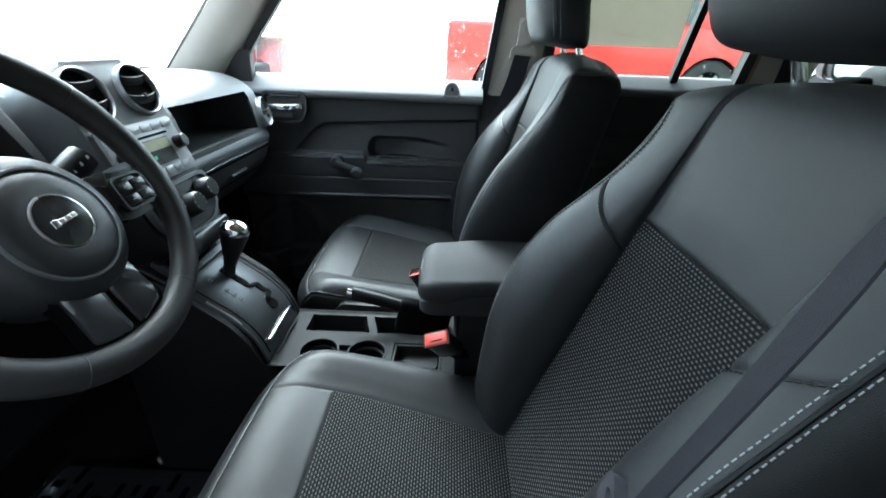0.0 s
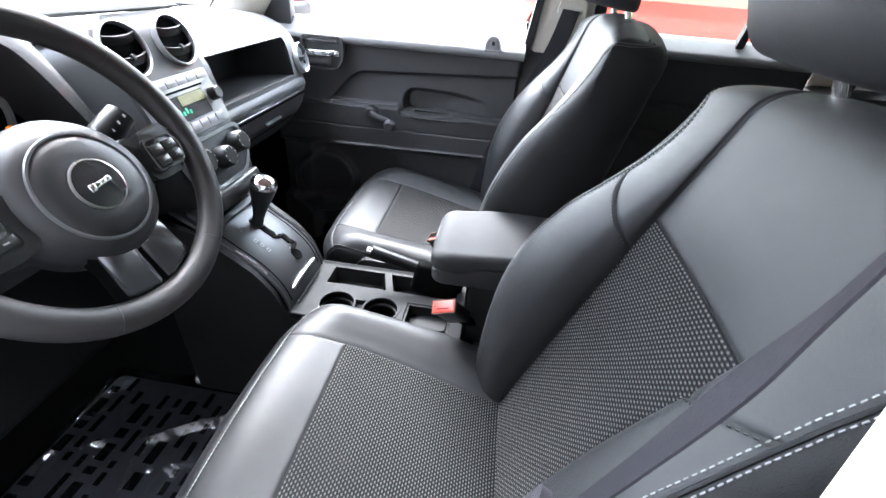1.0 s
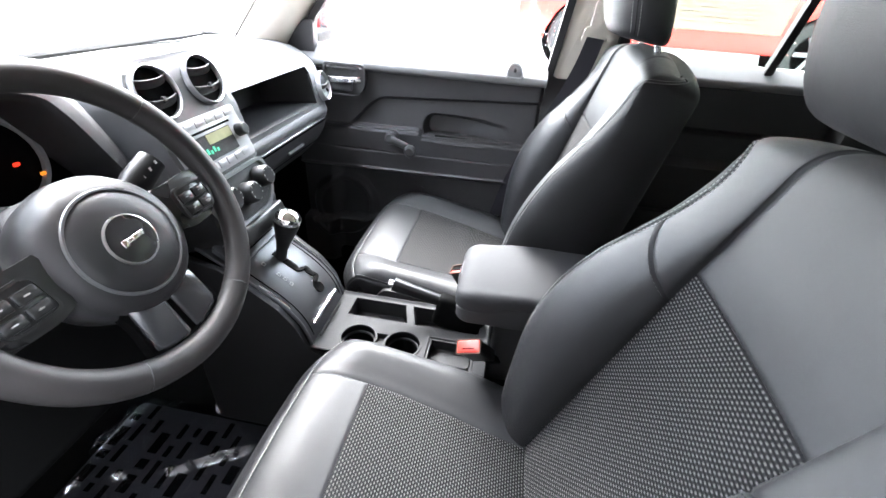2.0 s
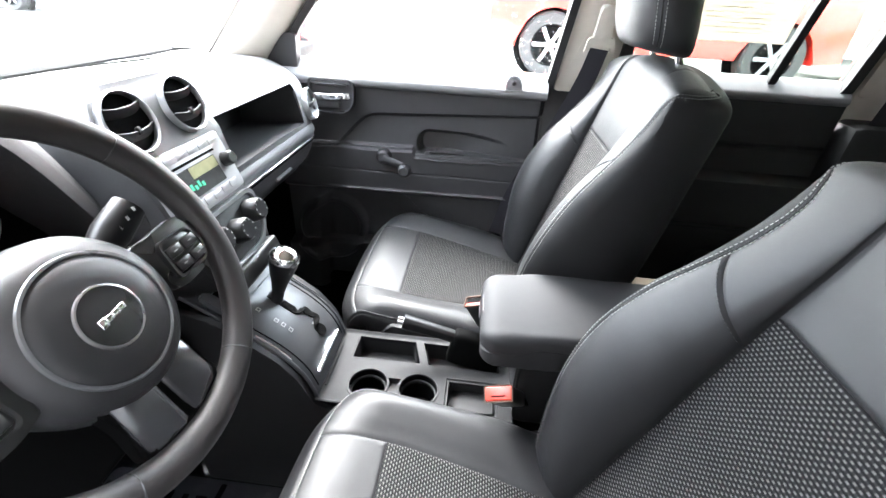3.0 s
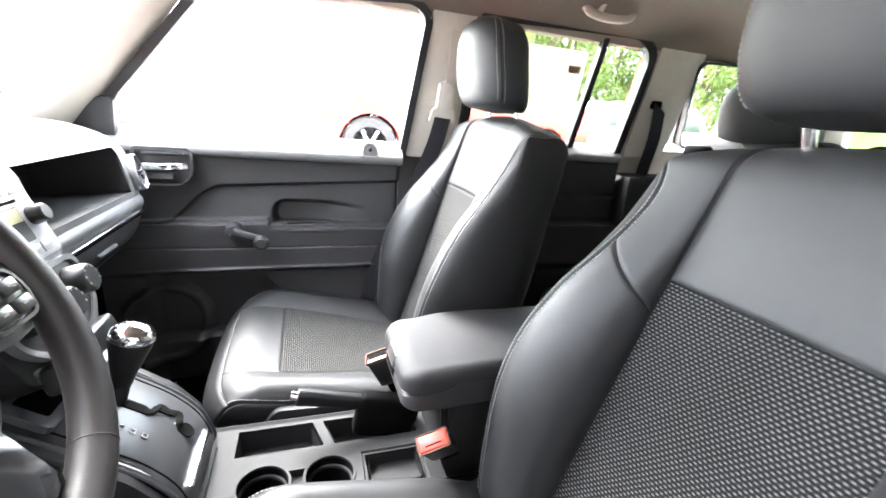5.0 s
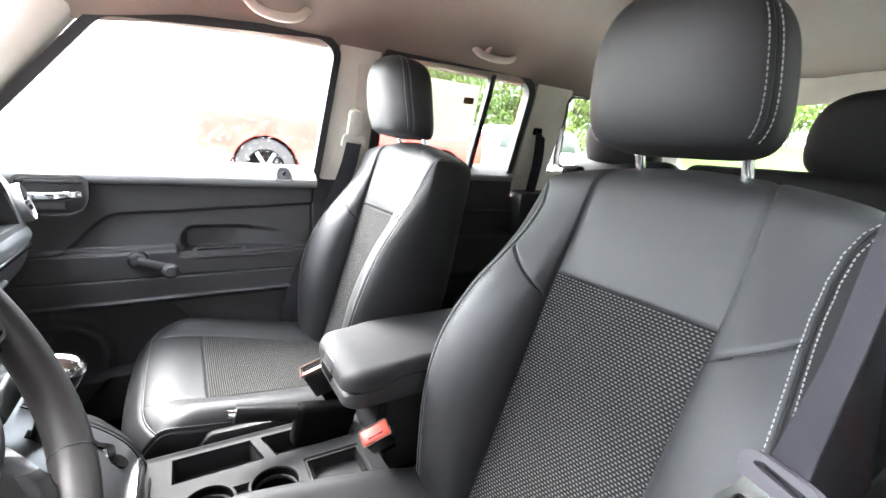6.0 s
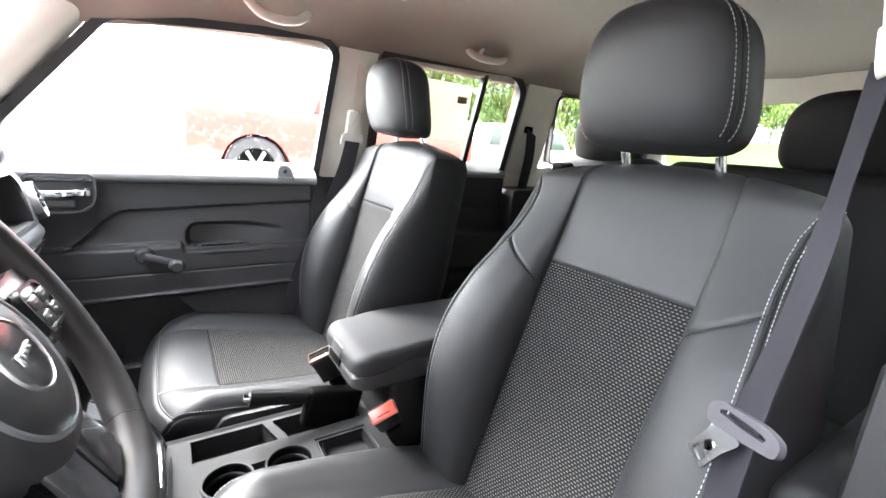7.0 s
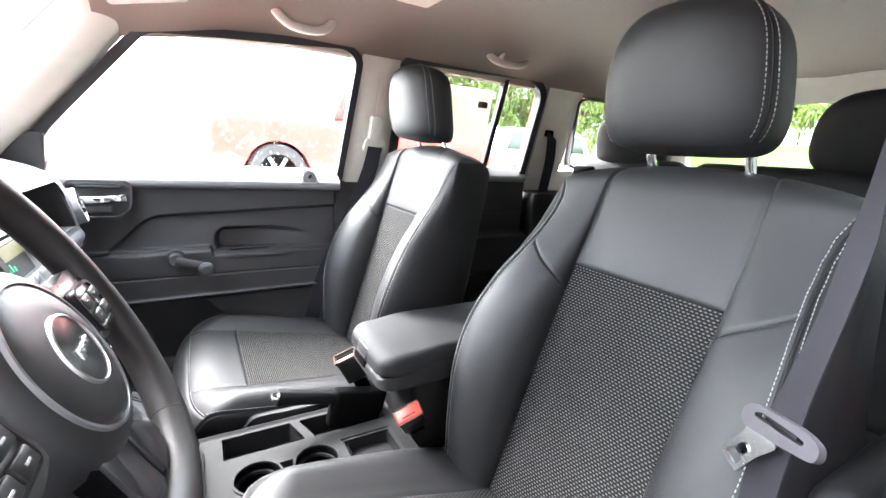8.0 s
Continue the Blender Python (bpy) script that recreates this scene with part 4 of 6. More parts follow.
    for k in (1, -1):
        foot = top + Vector((0, k * 0.076, 0))
        part("post", sweep([foot - ax * 0.05, foot, foot.lerp(mid + Vector((0.01, k * 0.076, 0)), 0.6)], circle(0.0072, 12), up=(0, 1, 0)), CHROME, root, "chrome headrest post")
        part("post_collar", rbox(*(top + Vector((0, k * 0.076, 0.006))), 0.034, 0.042, 0.016, 0.006, 3, pose(0, 0, 0, 0, 15, 0)), SATIN_BLACK, root)
    return root


def back_normal_out(surface, q, outward):
    e = 1e-3
    n = (surface(q[0] + e, q[1]) - surface(q[0] - e, q[1])).cross(surface(q[0], q[1] + e) - surface(q[0], q[1] - e))
    return n.dot(outward) > 0


front_seat(-0.365, 0.0, 1, "black leather driver's seat with mesh fabric centre and pale stitching", 19.4, 0.110)
front_seat(0.360, -0.055, -1, "black leather passenger seat with mesh fabric centre and pale stitching", 15.6, 0.070, (0.018, -0.010))

# ---- dashboard ----
dash = thing("dashboard", (-0.75, 0.0, 0.5), "dark moulded dashboard with round vents and an open bin", "dashboard")
DASH = [(0.0, -1.14, 1.005), (0.25, -0.86, 1.040), (0.40, -0.70, 1.042), (0.48, -0.620, 1.022), (0.54, -0.580, 0.990), (0.60, -0.566, 0.950), (0.68, -0.556, 0.892), (0.76, -0.556, 0.835),
        (0.84, -0.585, 0.775), (0.92, -0.665, 0.70), (1.0, -0.80, 0.62)]


def dash_skin(y, t):
    x, z = lin_smooth(DASH, t)
    end = step(0.45, 0.70, abs(y))
    x -= 0.09 * end * end
    z -= 0.012 * end
    return Vector((x, y, z))


BIN = (0.122, 0.474)          # open bin above the glove box, along y


def dash_mesh(t0, t1):
    bm = bmesh.new()
    ys = sorted(set([-0.70 + 1.40 * i / 56 for i in range(57)] + [BIN[0], BIN[1]]))
    ts = [t for t in sorted(set([i / 60 for i in range(61)] + [0.535, 0.675, 0.75])) if t0 <= t <= t1]
    rows = [[bm.verts.new(dash_skin(y, t)) for y in ys] for t in ts]
    for j in range(len(ts) - 1):
        for i in range(len(ys) - 1):
            ym, tm_ = (ys[i] + ys[i + 1]) / 2, (ts[j] + ts[j + 1]) / 2
            if BIN[0] < ym < BIN[1] and 0.535 < tm_ < 0.675:
                continue
            if -0.60 < ym < -0.135 and 0.36 < tm_ < 0.74:
                continue
            bm.faces.new((rows[j][i], rows[j][i + 1], rows[j + 1][i + 1], rows[j + 1][i]))
    return flip_fix(bm)


# Skin paler than the lower dash: windscreen glare is in its colour.
part("dash_skin", dash_mesh(0.0, 0.75), DASH_TOP, dash, "charcoal grained plastic skin, coloured paler for the glare on it")
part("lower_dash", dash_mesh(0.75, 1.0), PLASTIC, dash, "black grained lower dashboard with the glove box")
# bin pocket
a, b = dash_skin(0.3, 0.535), dash_skin(0.3, 0.675)
pocket = bmesh.new()
front = [dash_skin(BIN[0], 0.535), dash_skin(BIN[1], 0.535), dash_skin(BIN[1], 0.675), dash_skin(BIN[0], 0.675)]
rear = [Vector((a.x - 0.15, p.y, a.z + 0.01 if i < 2 else b.z - 0.012)) for i, p in enumerate(front)]
f = [pocket.verts.new(p) for p in front]
r = [pocket.verts.new(p) for p in rear]
pocket.faces.new(r)
for i in range(4):
    pocket.faces.new((f[i], f[(i + 1) % 4], r[(i + 1) % 4], r[i]))
# Darker than the skin: the shade inside the bin is in its colour.
part("bin", pocket, PLASTIC, dash, "deep open storage bin, coloured darker for its shade")
s0, s1 = 0.692, 0.738
part("strip", flip_fix(grid(lambda u, v: dash_skin(0.09 + 0.45 * u, s0 + (s1 - s0) * v) + Vector((0.006 * math.sin(math.pi * min(1, max(0, v))), 0, 0)), 30, 6)), PLASTIC_GREY, dash, "grey trim strip")
part("strip_line", sweep([dash_skin(0.09 + 0.44 * i / 30, 0.743) + Vector((0.007, 0, 0.002)) for i in range(31)], circle(0.0028, 8)), CHROME, dash, "thin chrome line")
part("strip_shadow_gap", flip_fix(grid(lambda u, v: dash_skin(0.09 + 0.44 * u, 0.7475 + 0.008 * v) + Vector((0.004, 0, 0)), 30, 2)), PIT, dash)
part("glove_box_line", flip_fix(grid(lambda u, v: dash_skin(0.10 + 0.42 * u, 0.835 + 0.006 * v) + Vector((0.002, 0, -0.001)), 20, 1)), PIT, dash)
part("glove_box_latch", rbox(-0.566, 0.335, 0.800, 0.012, 0.085, 0.010, 0.003, 2, pose(0, 0, 0, 0, 25, 0)), PLASTIC, dash, "black glove box latch")
# round side vent
def round_vent(r, m, parent, blades=2, label="round air vent with a bright ring", lid=None):
    body = part("air_vent", lathe([(r * 0.88, -0.016), (r * 0.89, 0.004), (r * 0.905, 0.0075), (r * 0.94, 0.0090), (r * 0.985, 0.0075), (r, 0.003), (r, -0.03)], 48, m), SILVER, parent, label)
    # Flat disc, black for the vent's inner shade unless a lid is given.
    part("throat", lathe([(r * 0.895, -0.0008), (r * 0.80, -0.0010), (0, -0.0012)], 36, m), lid or PIT, body)
    for i in range(blades):
        h = (i - (blades - 1) / 2) * 2 * r * 0.80 / (blades + 0.2)
        w = math.sqrt(max(0.0, (r * 0.88) ** 2 - h * h))
        path = smooth_path([m @ Vector((-w, h + 0.003, 0.001)), m @ Vector((-w * 0.4, h - 0.002, 0.005)), m @ Vector((w * 0.4, h - 0.002, 0.005)), m @ Vector((w, h + 0.003, 0.001))], 14)
        part("vent_blade", sweep(path, rounded([(-0.0015, -0.0075), (0.0015, -0.0075), (0.0015, 0.0075), (-0.0015, 0.0075)], 0.0014, 2), up=m.to_3x3() @ Vector((0, 0.80, 0.6))), CONSOLE_BLACK, body, "broad black vent blade")
    part("blade_tab", rbox(0, 0, 0, 0.007, 0.011, 0.006, 0.002, 2, m @ Matrix.Translation((0, -r * 0.30, 0.009))), CONSOLE_BLACK, body)
    return body


round_vent(0.042, frame_on((-0.562, 0.538, 0.931), (-0.12, 1, 0), (-0.25, -0.1, 1)), dash, 1, "round side vent with a bright ring", BEZEL)

# ---- centre stack ----
STACK_Y = -0.022
SM = frame_on((-0.536, STACK_Y, 0.93), (0, 1, 0), (-0.36, 0, 0.93))
upper_o = rounded([(-0.100, -0.058), (-0.105, 0.075), (-0.112, 0.13), (-0.086, 0.166), (0.086, 0.166), (0.112, 0.13), (0.105, 0.075), (0.100, -0.058)], [0.006, 0.04, 0.04, 0.04, 0.04, 0.04, 0.04, 0.006])
stack = part("stack_panel", plate(upper_o, 0.12, lifted(SM, -0.12), 0.010), PLASTIC_GREY, dash, "charcoal centre stack")
lower_o = rounded([(-0.098, -0.175), (-0.099, -0.062), (0.099, -0.062), (0.098, -0.175)], [0.05, 0.004, 0.004, 0.05])
part("stack_base", plate(lower_o, 0.118, lifted(SM, -0.12), 0.006), CONSOLE_BLACK, dash, "black lower part of the centre stack")
for k in (-1, 1):
    round_vent(0.0455, SM @ Matrix.Translation((k * 0.0605, 0.112, 0.002)), dash)
radio = part("radio", plate(rounded([(-0.092, -0.045), (-0.092, 0.058), (0.092, 0.058), (0.092, -0.045)], 0.008), 0.008, lifted(SM, 0.0), 0.002), RADIO_GREY, dash, "car radio with display and buttons")
part("slot", plate(rounded([(-0.06, 0.030), (-0.06, 0.034), (0.06, 0.034), (0.06, 0.030)], 0.0015), 0.002, lifted(SM, 0.0075)), PIT, radio)
part("display", plate(rounded([(-0.055, -0.020), (-0.055, 0.025), (0.052, 0.025), (0.052, -0.020)], 0.003), 0.002, lifted(SM, 0.0075)), CONSOLE_BLACK, radio, "dark radio display")
LCD = glow("lit_green_display", (0.05, 0.45, 0.25), 0.012)
part("display_band", plate(rounded([(-0.020, 0.006), (-0.020, 0.024), (0.050, 0.024), (0.050, 0.006)], 0.002), 0.0006, lifted(SM, 0.0096)), OLIVE, radio, "pale olive part of the display")
for i in range(5):
    part("display_segment", rbox(0, 0, 0, 0.0055, 0.010 if i % 2 else 0.007, 0.0008, 0, 1, SM @ Matrix.Translation((-0.042 + 0.009 * i, -0.006 + 0.003 * (i % 2), 0.0100))), LCD, radio, "lit green display segment")
for k in (-1, 1):
    part("radio_knob", lathe([(0, 0.018), (0.010, 0.018), (0.012, 0.016), (0.013, 0.0), (0, 0)], 28, SM @ Matrix.Translation((k * 0.074, 0.008, 0.008))), KNOB, radio, "black rotary knob")
for i in range(6):
    part("radio_button", plate(rounded([(-0.011, -0.007), (-0.011, 0.007), (0.011, 0.007), (0.011, -0.007)], 0.002), 0.003, SM @ Matrix.Translation((-0.0625 + 0.025 * i, -0.032, 0.0075)), 0.001), RADIO_GREY, radio)
for i in range(6):
    part("radio_button", plate(rounded([(-0.013, -0.006), (-0.013, 0.006), (0.013, 0.006), (0.013, -0.006)], 0.002), 0.003, SM @ Matrix.Translation((-0.070 + 0.028 * i, 0.046, 0.0075)), 0.001), RADIO_GREY, radio)
climate = part("climate_panel", plate(rounded([(-0.088, -0.118), (-0.094, -0.055), (0.094, -0.055), (0.088, -0.118), (0.05, -0.150), (-0.05, -0.150)], 0.02), 0.008, lifted(SM, 0.0), 0.003), CONSOLE_BLACK, dash, "black climate control panel with a graphite rim")
_o = rounded([(-0.088, -0.118), (-0.094, -0.055), (0.094, -0.055), (0.088, -0.118), (0.05, -0.150), (-0.05, -0.150)], 0.02)
part("panel_rim", ring_plate([(a * 1.03, -0.10 + (b + 0.10) * 1.05) for a, b in _o], [(a * 0.95, -0.10 + (b + 0.10) * 0.90) for a, b in _o], 0.012, lifted(SM, 0.0)), BEZEL, climate, "graphite rim")
for k in (-1, 0, 1):
    kn = part("climate_knob", lathe([(0, 0.026), (0.017, 0.026), (0.0205, 0.022), (0.0225, 0.0), (0, 0)], 32, SM @ Matrix.Translation((k * 0.058, -0.090 - (0.012 if k == 0 else 0), 0.010))), KNOB, climate, "black rotary climate knob")
    for i in range(7):
        t = math.pi * (-0.15 + 1.3 * i / 6)
        part("dial_mark", plate([(-0.0012, -0.0016), (-0.0012, 0.0016), (0.0012, 0.0016), (0.0012, -0.0016)], 0.0005, SM @ Matrix.Translation((k * 0.058 + 0.0155 * math.cos(t), -0.090 - (0.012 if k == 0 else 0) + 0.0155 * math.sin(t), 0.0362))), THREAD, kn)
part("switch_panel", rbox(-0.470, STACK_Y, 0.775, 0.03, 0.15, 0.035, 0.006, 3, pose(0, 0, 0, 0, -21, 0)), SATIN_BLACK, dash, "row of small black switches")

# ---- instrument cluster and column ----
cl = thing("instrument_cluster", (-0.62, -0.366, 0.95), "hooded instrument cluster with lit warning lamps", "instrument cluster")
hood_path = smooth_path([(-0.575, -0.58, 0.90), (-0.58, -0.545, 0.96), (-0.585, -0.50, 1.038), (-0.585, -0.45, 1.075), (-0.585, -0.368, 1.088), (-0.585, -0.275, 1.073), (-0.585, -0.236, 1.038), (-0.58, -0.187, 0.94), (-0.575, -0.165, 0.89)], 48)
hb = bmesh.new()
rows = []
for p in hood_path:
    c = Vector((p.x, -0.368, 0.93))
    o = (p - c).normalized()
    rows.append([hb.verts.new(q) for q in (p + Vector((-0.22, 0, -0.03)) + o * 0.085, p + Vector((-0.10, 0, 0)) + o * 0.070, p + Vector((-0.035, 0, 0.0)) + o * 0.048, p + Vector((0.0, 0, 0)) + o * 0.018, p + Vector((0.006, 0, 0)), p + Vector((-0.002, 0, 0)) - o * 0.006, p + Vector((-0.10, 0, 0)) - o * 0.014)])
for r0, r1 in zip(rows, rows[1:]):
    for i in range(6):
        hb.faces.new((r0[i], r0[i + 1], r1[i + 1], r1[i]))
part("hood", flip_fix(hb), PLASTIC, cl, "charcoal plastic hood")
part("face", rbox(-0.685, -0.366, 0.96, 0.02, 0.42, 0.24, 0.02, 3, pose(0, 0, 0, 0, -15, 0)), PIT, cl, "black dial face")
for yy in (-0.45, -0.285):
    part("dial", lathe([(0.058, 0.0), (0.060, 0.006), (0.066, 0.006), (0.068, 0.0)], 40, frame_on((-0.672, yy, 0.975), (0, 1, 0), (-0.27, 0, 1))), SILVER, cl, "bright dial ring")
LAMP_RED = glow("lit_red_lamp", (0.9, 0.03, 0.01), 0.05)
LAMP_AMBER = glow("lit_amber_lamp", (0.9, 0.25, 0.02), 0.03)
for yy, zz, m_ in ((-0.266, 0.969, LAMP_RED), (-0.300, 0.962, LAMP_AMBER), (-0.238, 0.945, LAMP_AMBER), (-0.43, 0.965, LAMP_RED)):
    part("warning_lamp", rbox(-0.660, yy, zz, 0.004, 0.009, 0.0055, 0.002), m_, cl, "lit warning lamp")
col = thing("steering_column", (-0.6, -0.366, 0.9), "black steering column shroud with two stalks", "steering column")
WHEEL = Vector((-0.4315, -0.364, 0.9577))
TILT_W = radians(28.7)
WM = frame_on(WHEEL, (0, 1, 0), (-math.sin(TILT_W), 0, math.cos(TILT_W)))
def nz_of(m):
    return m.to_3x3() @ Vector((0, 0, 1))


# Knee panel near black to stand for the shade behind the wheel.
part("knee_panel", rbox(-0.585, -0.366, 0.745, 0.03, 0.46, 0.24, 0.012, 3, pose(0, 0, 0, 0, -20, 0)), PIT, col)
part("shroud", lathe([(0, -0.26), (0.075, -0.26), (0.065, -0.07), (0.055, -0.055), (0, -0.055)], 28, WM), PLASTIC, col)
for k in (1, -1):
    pth = [WM @ Vector(q) for q in ((k * 0.04, -0.005, -0.080), (k * 0.085, 0.014, -0.070), (k * 0.12, 0.030, -0.060), (k * 0.155, 0.046, -0.050))]
    stalk = part("stalk", sweep(pth, circle(0.0185, 18, 0.0150), up=nz_of(WM), scale=lambda t: 0.66 + 0.50 * step(0.25, 0.55, t) - 0.12 * step(0.9, 1.0, t)), KNOB, col, "control stalk with pale symbols")
    for i in range(3):
        c = Vector(pth[2]).lerp(Vector(pth[3]), 0.05 + 0.34 * i) + nz_of(WM) * 0.0170
        part("symbol", rbox(0, 0, 0, 0.003, 0.005, 0.0008, 0, 1, Matrix.Translation(c) @ WM.to_3x3().to_4x4()), THREAD, stalk)

# ---- steering wheel ----
wheel = thing("steering_wheel", tuple(WHEEL), "black leather-wrapped steering wheel with button spokes", "steering wheel")
R = 0.177
rim = [WM @ Vector((R * math.cos(2 * math.pi * i / 72), R * math.sin(2 * math.pi * i / 72), 0)) for i in range(72)]
nz = (WM.to_3x3() @ Vector((0, 0, 1)))
rim_ob = part("rim", sweep(rim, circle(0.0182, 16, 0.0165), closed=True, up=nz), RIM_LEATHER, wheel, "stitched black leather rim")
for ang in (-60, -120, 38, 142):
    t = radians(ang)
    c = WM @ Vector((R * math.cos(t), R * math.sin(t), 0))
    q = frame_on(c, WM.to_3x3() @ Vector((math.cos(t), math.sin(t), 0)), nz)
    part("rim_seam", lathe([(0.0180, -0.0010), (0.0187, 0.0), (0.0180, 0.0010)], 20, q @ Matrix.Diagonal((1, 0.907, 1, 1))), SATIN_BLACK, rim_ob)
HM = WM @ Matrix.Translation((-0.002, -0.0225, -0.018))
hubp = [(0, 0.0415), (0.027, 0.0405), (0.031, 0.0395), (0.034, 0.0402), (0.050, 0.0365), (0.0610, 0.0332), (0.0630, 0.0312), (0.0655, 0.0322), (0.074, 0.0290), (0.081, 0.022), (0.087, 0.010), (0.089, -0.008), (0.085, -0.035), (0, -0.035)]
hub = part("hub", lathe(hubp, 48, HM), HUB_SKIN, wheel, "round black airbag cover")
part("hub_ring", lathe([(0.0605, 0.0318), (0.0616, 0.0346), (0.0640, 0.0344), (0.0656, 0.0312)], 64, HM), BEZEL, hub, "glossy black ring")
part("badge_ring", lathe([(0.0278, 0.0390), (0.0285, 0.0420), (0.0300, 0.0416), (0.0312, 0.0388)], 48, HM), STEEL, hub, "thin bright badge ring")
part("badge_disc", lathe([(0.0284, 0.0408), (0.022, 0.0416), (0.012, 0.0421), (0, 0.0423)], 36, HM), BADGE, hub, "glossy black badge disc")
for i in range(4):
    part("badge_mark", rbox(0, 0, 0, 0.0075, 0.006 if i else 0.009, 0.002, 0.0028, 3, HM @ Matrix.Translation((-0.0115 + 0.0076 * i, -0.001 + 0.0007 * i, 0.0427))), CHROME, hub, "raised chrome emblem shape")
for k in (1, -1):
    sp = rounded([(0.070, -0.022), (0.066, 0.036), (0.10, 0.034), (0.140, 0.038), (0.160, 0.034), (0.162, 0.0), (0.146, -0.030), (0.10, -0.032)], 0.012)
    arm = part("spoke", plate([(k * a, b) for a, b in (sp if k > 0 else sp[::-1])], 0.016, lifted(HM, 0.006), 0.007), SATIN_BLACK, wheel, "glossy black side spoke")
    pad = rounded([(0.092, -0.022), (0.096, 0.024), (0.148, 0.022), (0.153, 0.0), (0.144, -0.022)], 0.010)
    part("button_pad", plate([(k * a, b) for a, b in (pad if k > 0 else pad[::-1])], 0.005, lifted(HM, 0.022), 0.002), SATIN_BLACK, arm, "glossy black button pad")
    small = [(0.122 + (a - 0.122) * 0.90, 0.001 + (b - 0.001) * 0.87) for a, b in pad]
    part("pad_frame", ring_plate([(k * a, b) for a, b in (pad if k > 0 else pad[::-1])], [(k * a, b) for a, b in (small if k > 0 else small[::-1])], 0.003, lifted(HM, 0.0262)), SATIN_BLACK, arm, "thin glossy pad edge")
    for i in range(2):
        for j in range(2):
            bt = part("wheel_button", rbox(0, 0, 0, 0.022, 0.013, 0.004, 0.0018, 2, HM @ Matrix.Translation((k * (0.110 + 0.025 * i), -0.010 + 0.017 * j, 0.0282))), SATIN_BLACK, arm)
            part("button_mark", rbox(0, 0, 0, 0.006, 0.0014, 0.0006, 0, 1, HM @ Matrix.Translation((k * (0.110 + 0.025 * i), -0.010 + 0.017 * j, 0.0305))), THREAD, arm)
low = part("spoke", plate(rounded([(-0.060, -0.070), (0.046, -0.070), (0.050, -0.120), (0.058, -0.150), (0.0, -0.166), (-0.062, -0.150), (-0.056, -0.110)], 0.008), 0.016, lifted(WM, -0.018), 0.005), PIT, wheel, "black lower spoke", 80)
for k in (1, -1):
    lobe = rounded([(0.004, -0.080), (0.046, -0.076), (0.050, -0.120), (0.052, -0.146), (0.006, -0.158)], 0.006)
    part("lobe", plate([(k * a - 0.004, b) for a, b in (lobe if k > 0 else lobe[::-1])], 0.008, lifted(WM, -0.006), 0.005), LOBE, low, "glossy graphite spoke cover", 80)

# ---- centre console ----
CY = -0.025
LAMP_RED_DIM = mat("red_switch_mark", (0.55, 0.03, 0.02), 0.5)
con = thing("centre_console", (-0.2, CY, 0.24), "charcoal centre console with cup holders and a gear gate", "car console")
PROFILE = [(-0.56, 0.765), (-0.50, 0.728), (-0.45, 0.692), (-0.40, 0.655), (-0.365, 0.615), (-0.348, 0.575), (-0.342, 0.545)]


def gate_skin(u, v):
    x, z = lin_smooth([(i / 6, *p) for i, p in enumerate(PROFILE)], v)
    y = (u - 0.5) * 2
    return Vector((x, CY + 0.088 * y, z - 0.012 * abs(y) ** 3))


def on_gate(yy, v, lift):
    e = 1e-3
    p = gate_skin(0.5 + yy / 0.176, v)
    n = (gate_skin(0.5, v + e) - gate_skin(0.5, v - e)).cross(Vector((0, 1, 0))).normalized()
    n = n if n.z > 0 else -n
    return p + n * lift


part("gear_bezel", flip_fix(grid(gate_skin, 24, 40)), GATE, con, "graphite painted gear selector bezel")
for k in (0, 1):
    part("bezel_edge", sweep([gate_skin(k, i / 30) for i in range(31)], circle(0.0035, 8)), GATE, con)
    part("bezel_groove", sweep([on_gate((k - 0.5) * 0.146, 0.16 + 0.72 * i / 30, 0.0) for i in range(31)], circle(0.0014, 6)), PIT, con)
side_o = [(-0.62, 0.75), (-0.50, 0.72), (-0.45, 0.682), (-0.40, 0.645), (-0.365, 0.60), (-0.345, 0.54), (-0.30, 0.525), (0.06, 0.52), (0.06, 0.24), (-0.62, 0.24)]
for k in (1, -1):
    # Flanks use the darkened plastic in place of real footwell shade.
    part("console_side", plate(rounded(side_o, 0.01, 2), 0.012, frame_on((0, CY + k * 0.100 + 0.006, 0), (1, 0, 0), (0, 0, 1)), 0.004), CONSOLE_BLACK, con, "console flank, black plastic darkened for shade")
slot_pts = [(0.010, 0.30), (0.010, 0.42), (0.012, 0.47), (0.026, 0.485), (0.028, 0.53), (0.030, 0.58), (0.014, 0.60), (0.012, 0.65)]


# Solid black strip: the slot's inner dark is painted, not cut.
part("gear_slot", sweep(smooth_path([on_gate(a, v, 0.0) for a, v in slot_pts], 40), rounded([(-0.0085, -0.0012), (0.0085, -0.0012), (0.0085, 0.0016), (-0.0085, 0.0016)], 0.001, 2)), PIT, con, "raised black strip for the dark inside the gear slot")
def v_at(x):
    """Where along the gate the skin stands at x."""
    return min((i / 200 for i in range(201)), key=lambda v: abs(gate_skin(0.5, v).x - x))


def gate_frame(x, y):
    v = v_at(x)
    t = (gate_skin(0.5, min(1, v + 0.01)) - gate_skin(0.5, v - 0.01)).normalized()
    return lifted(frame_on(on_gate(y - CY, v, 0.0006), (0, 1, 0), -t), 0.0)


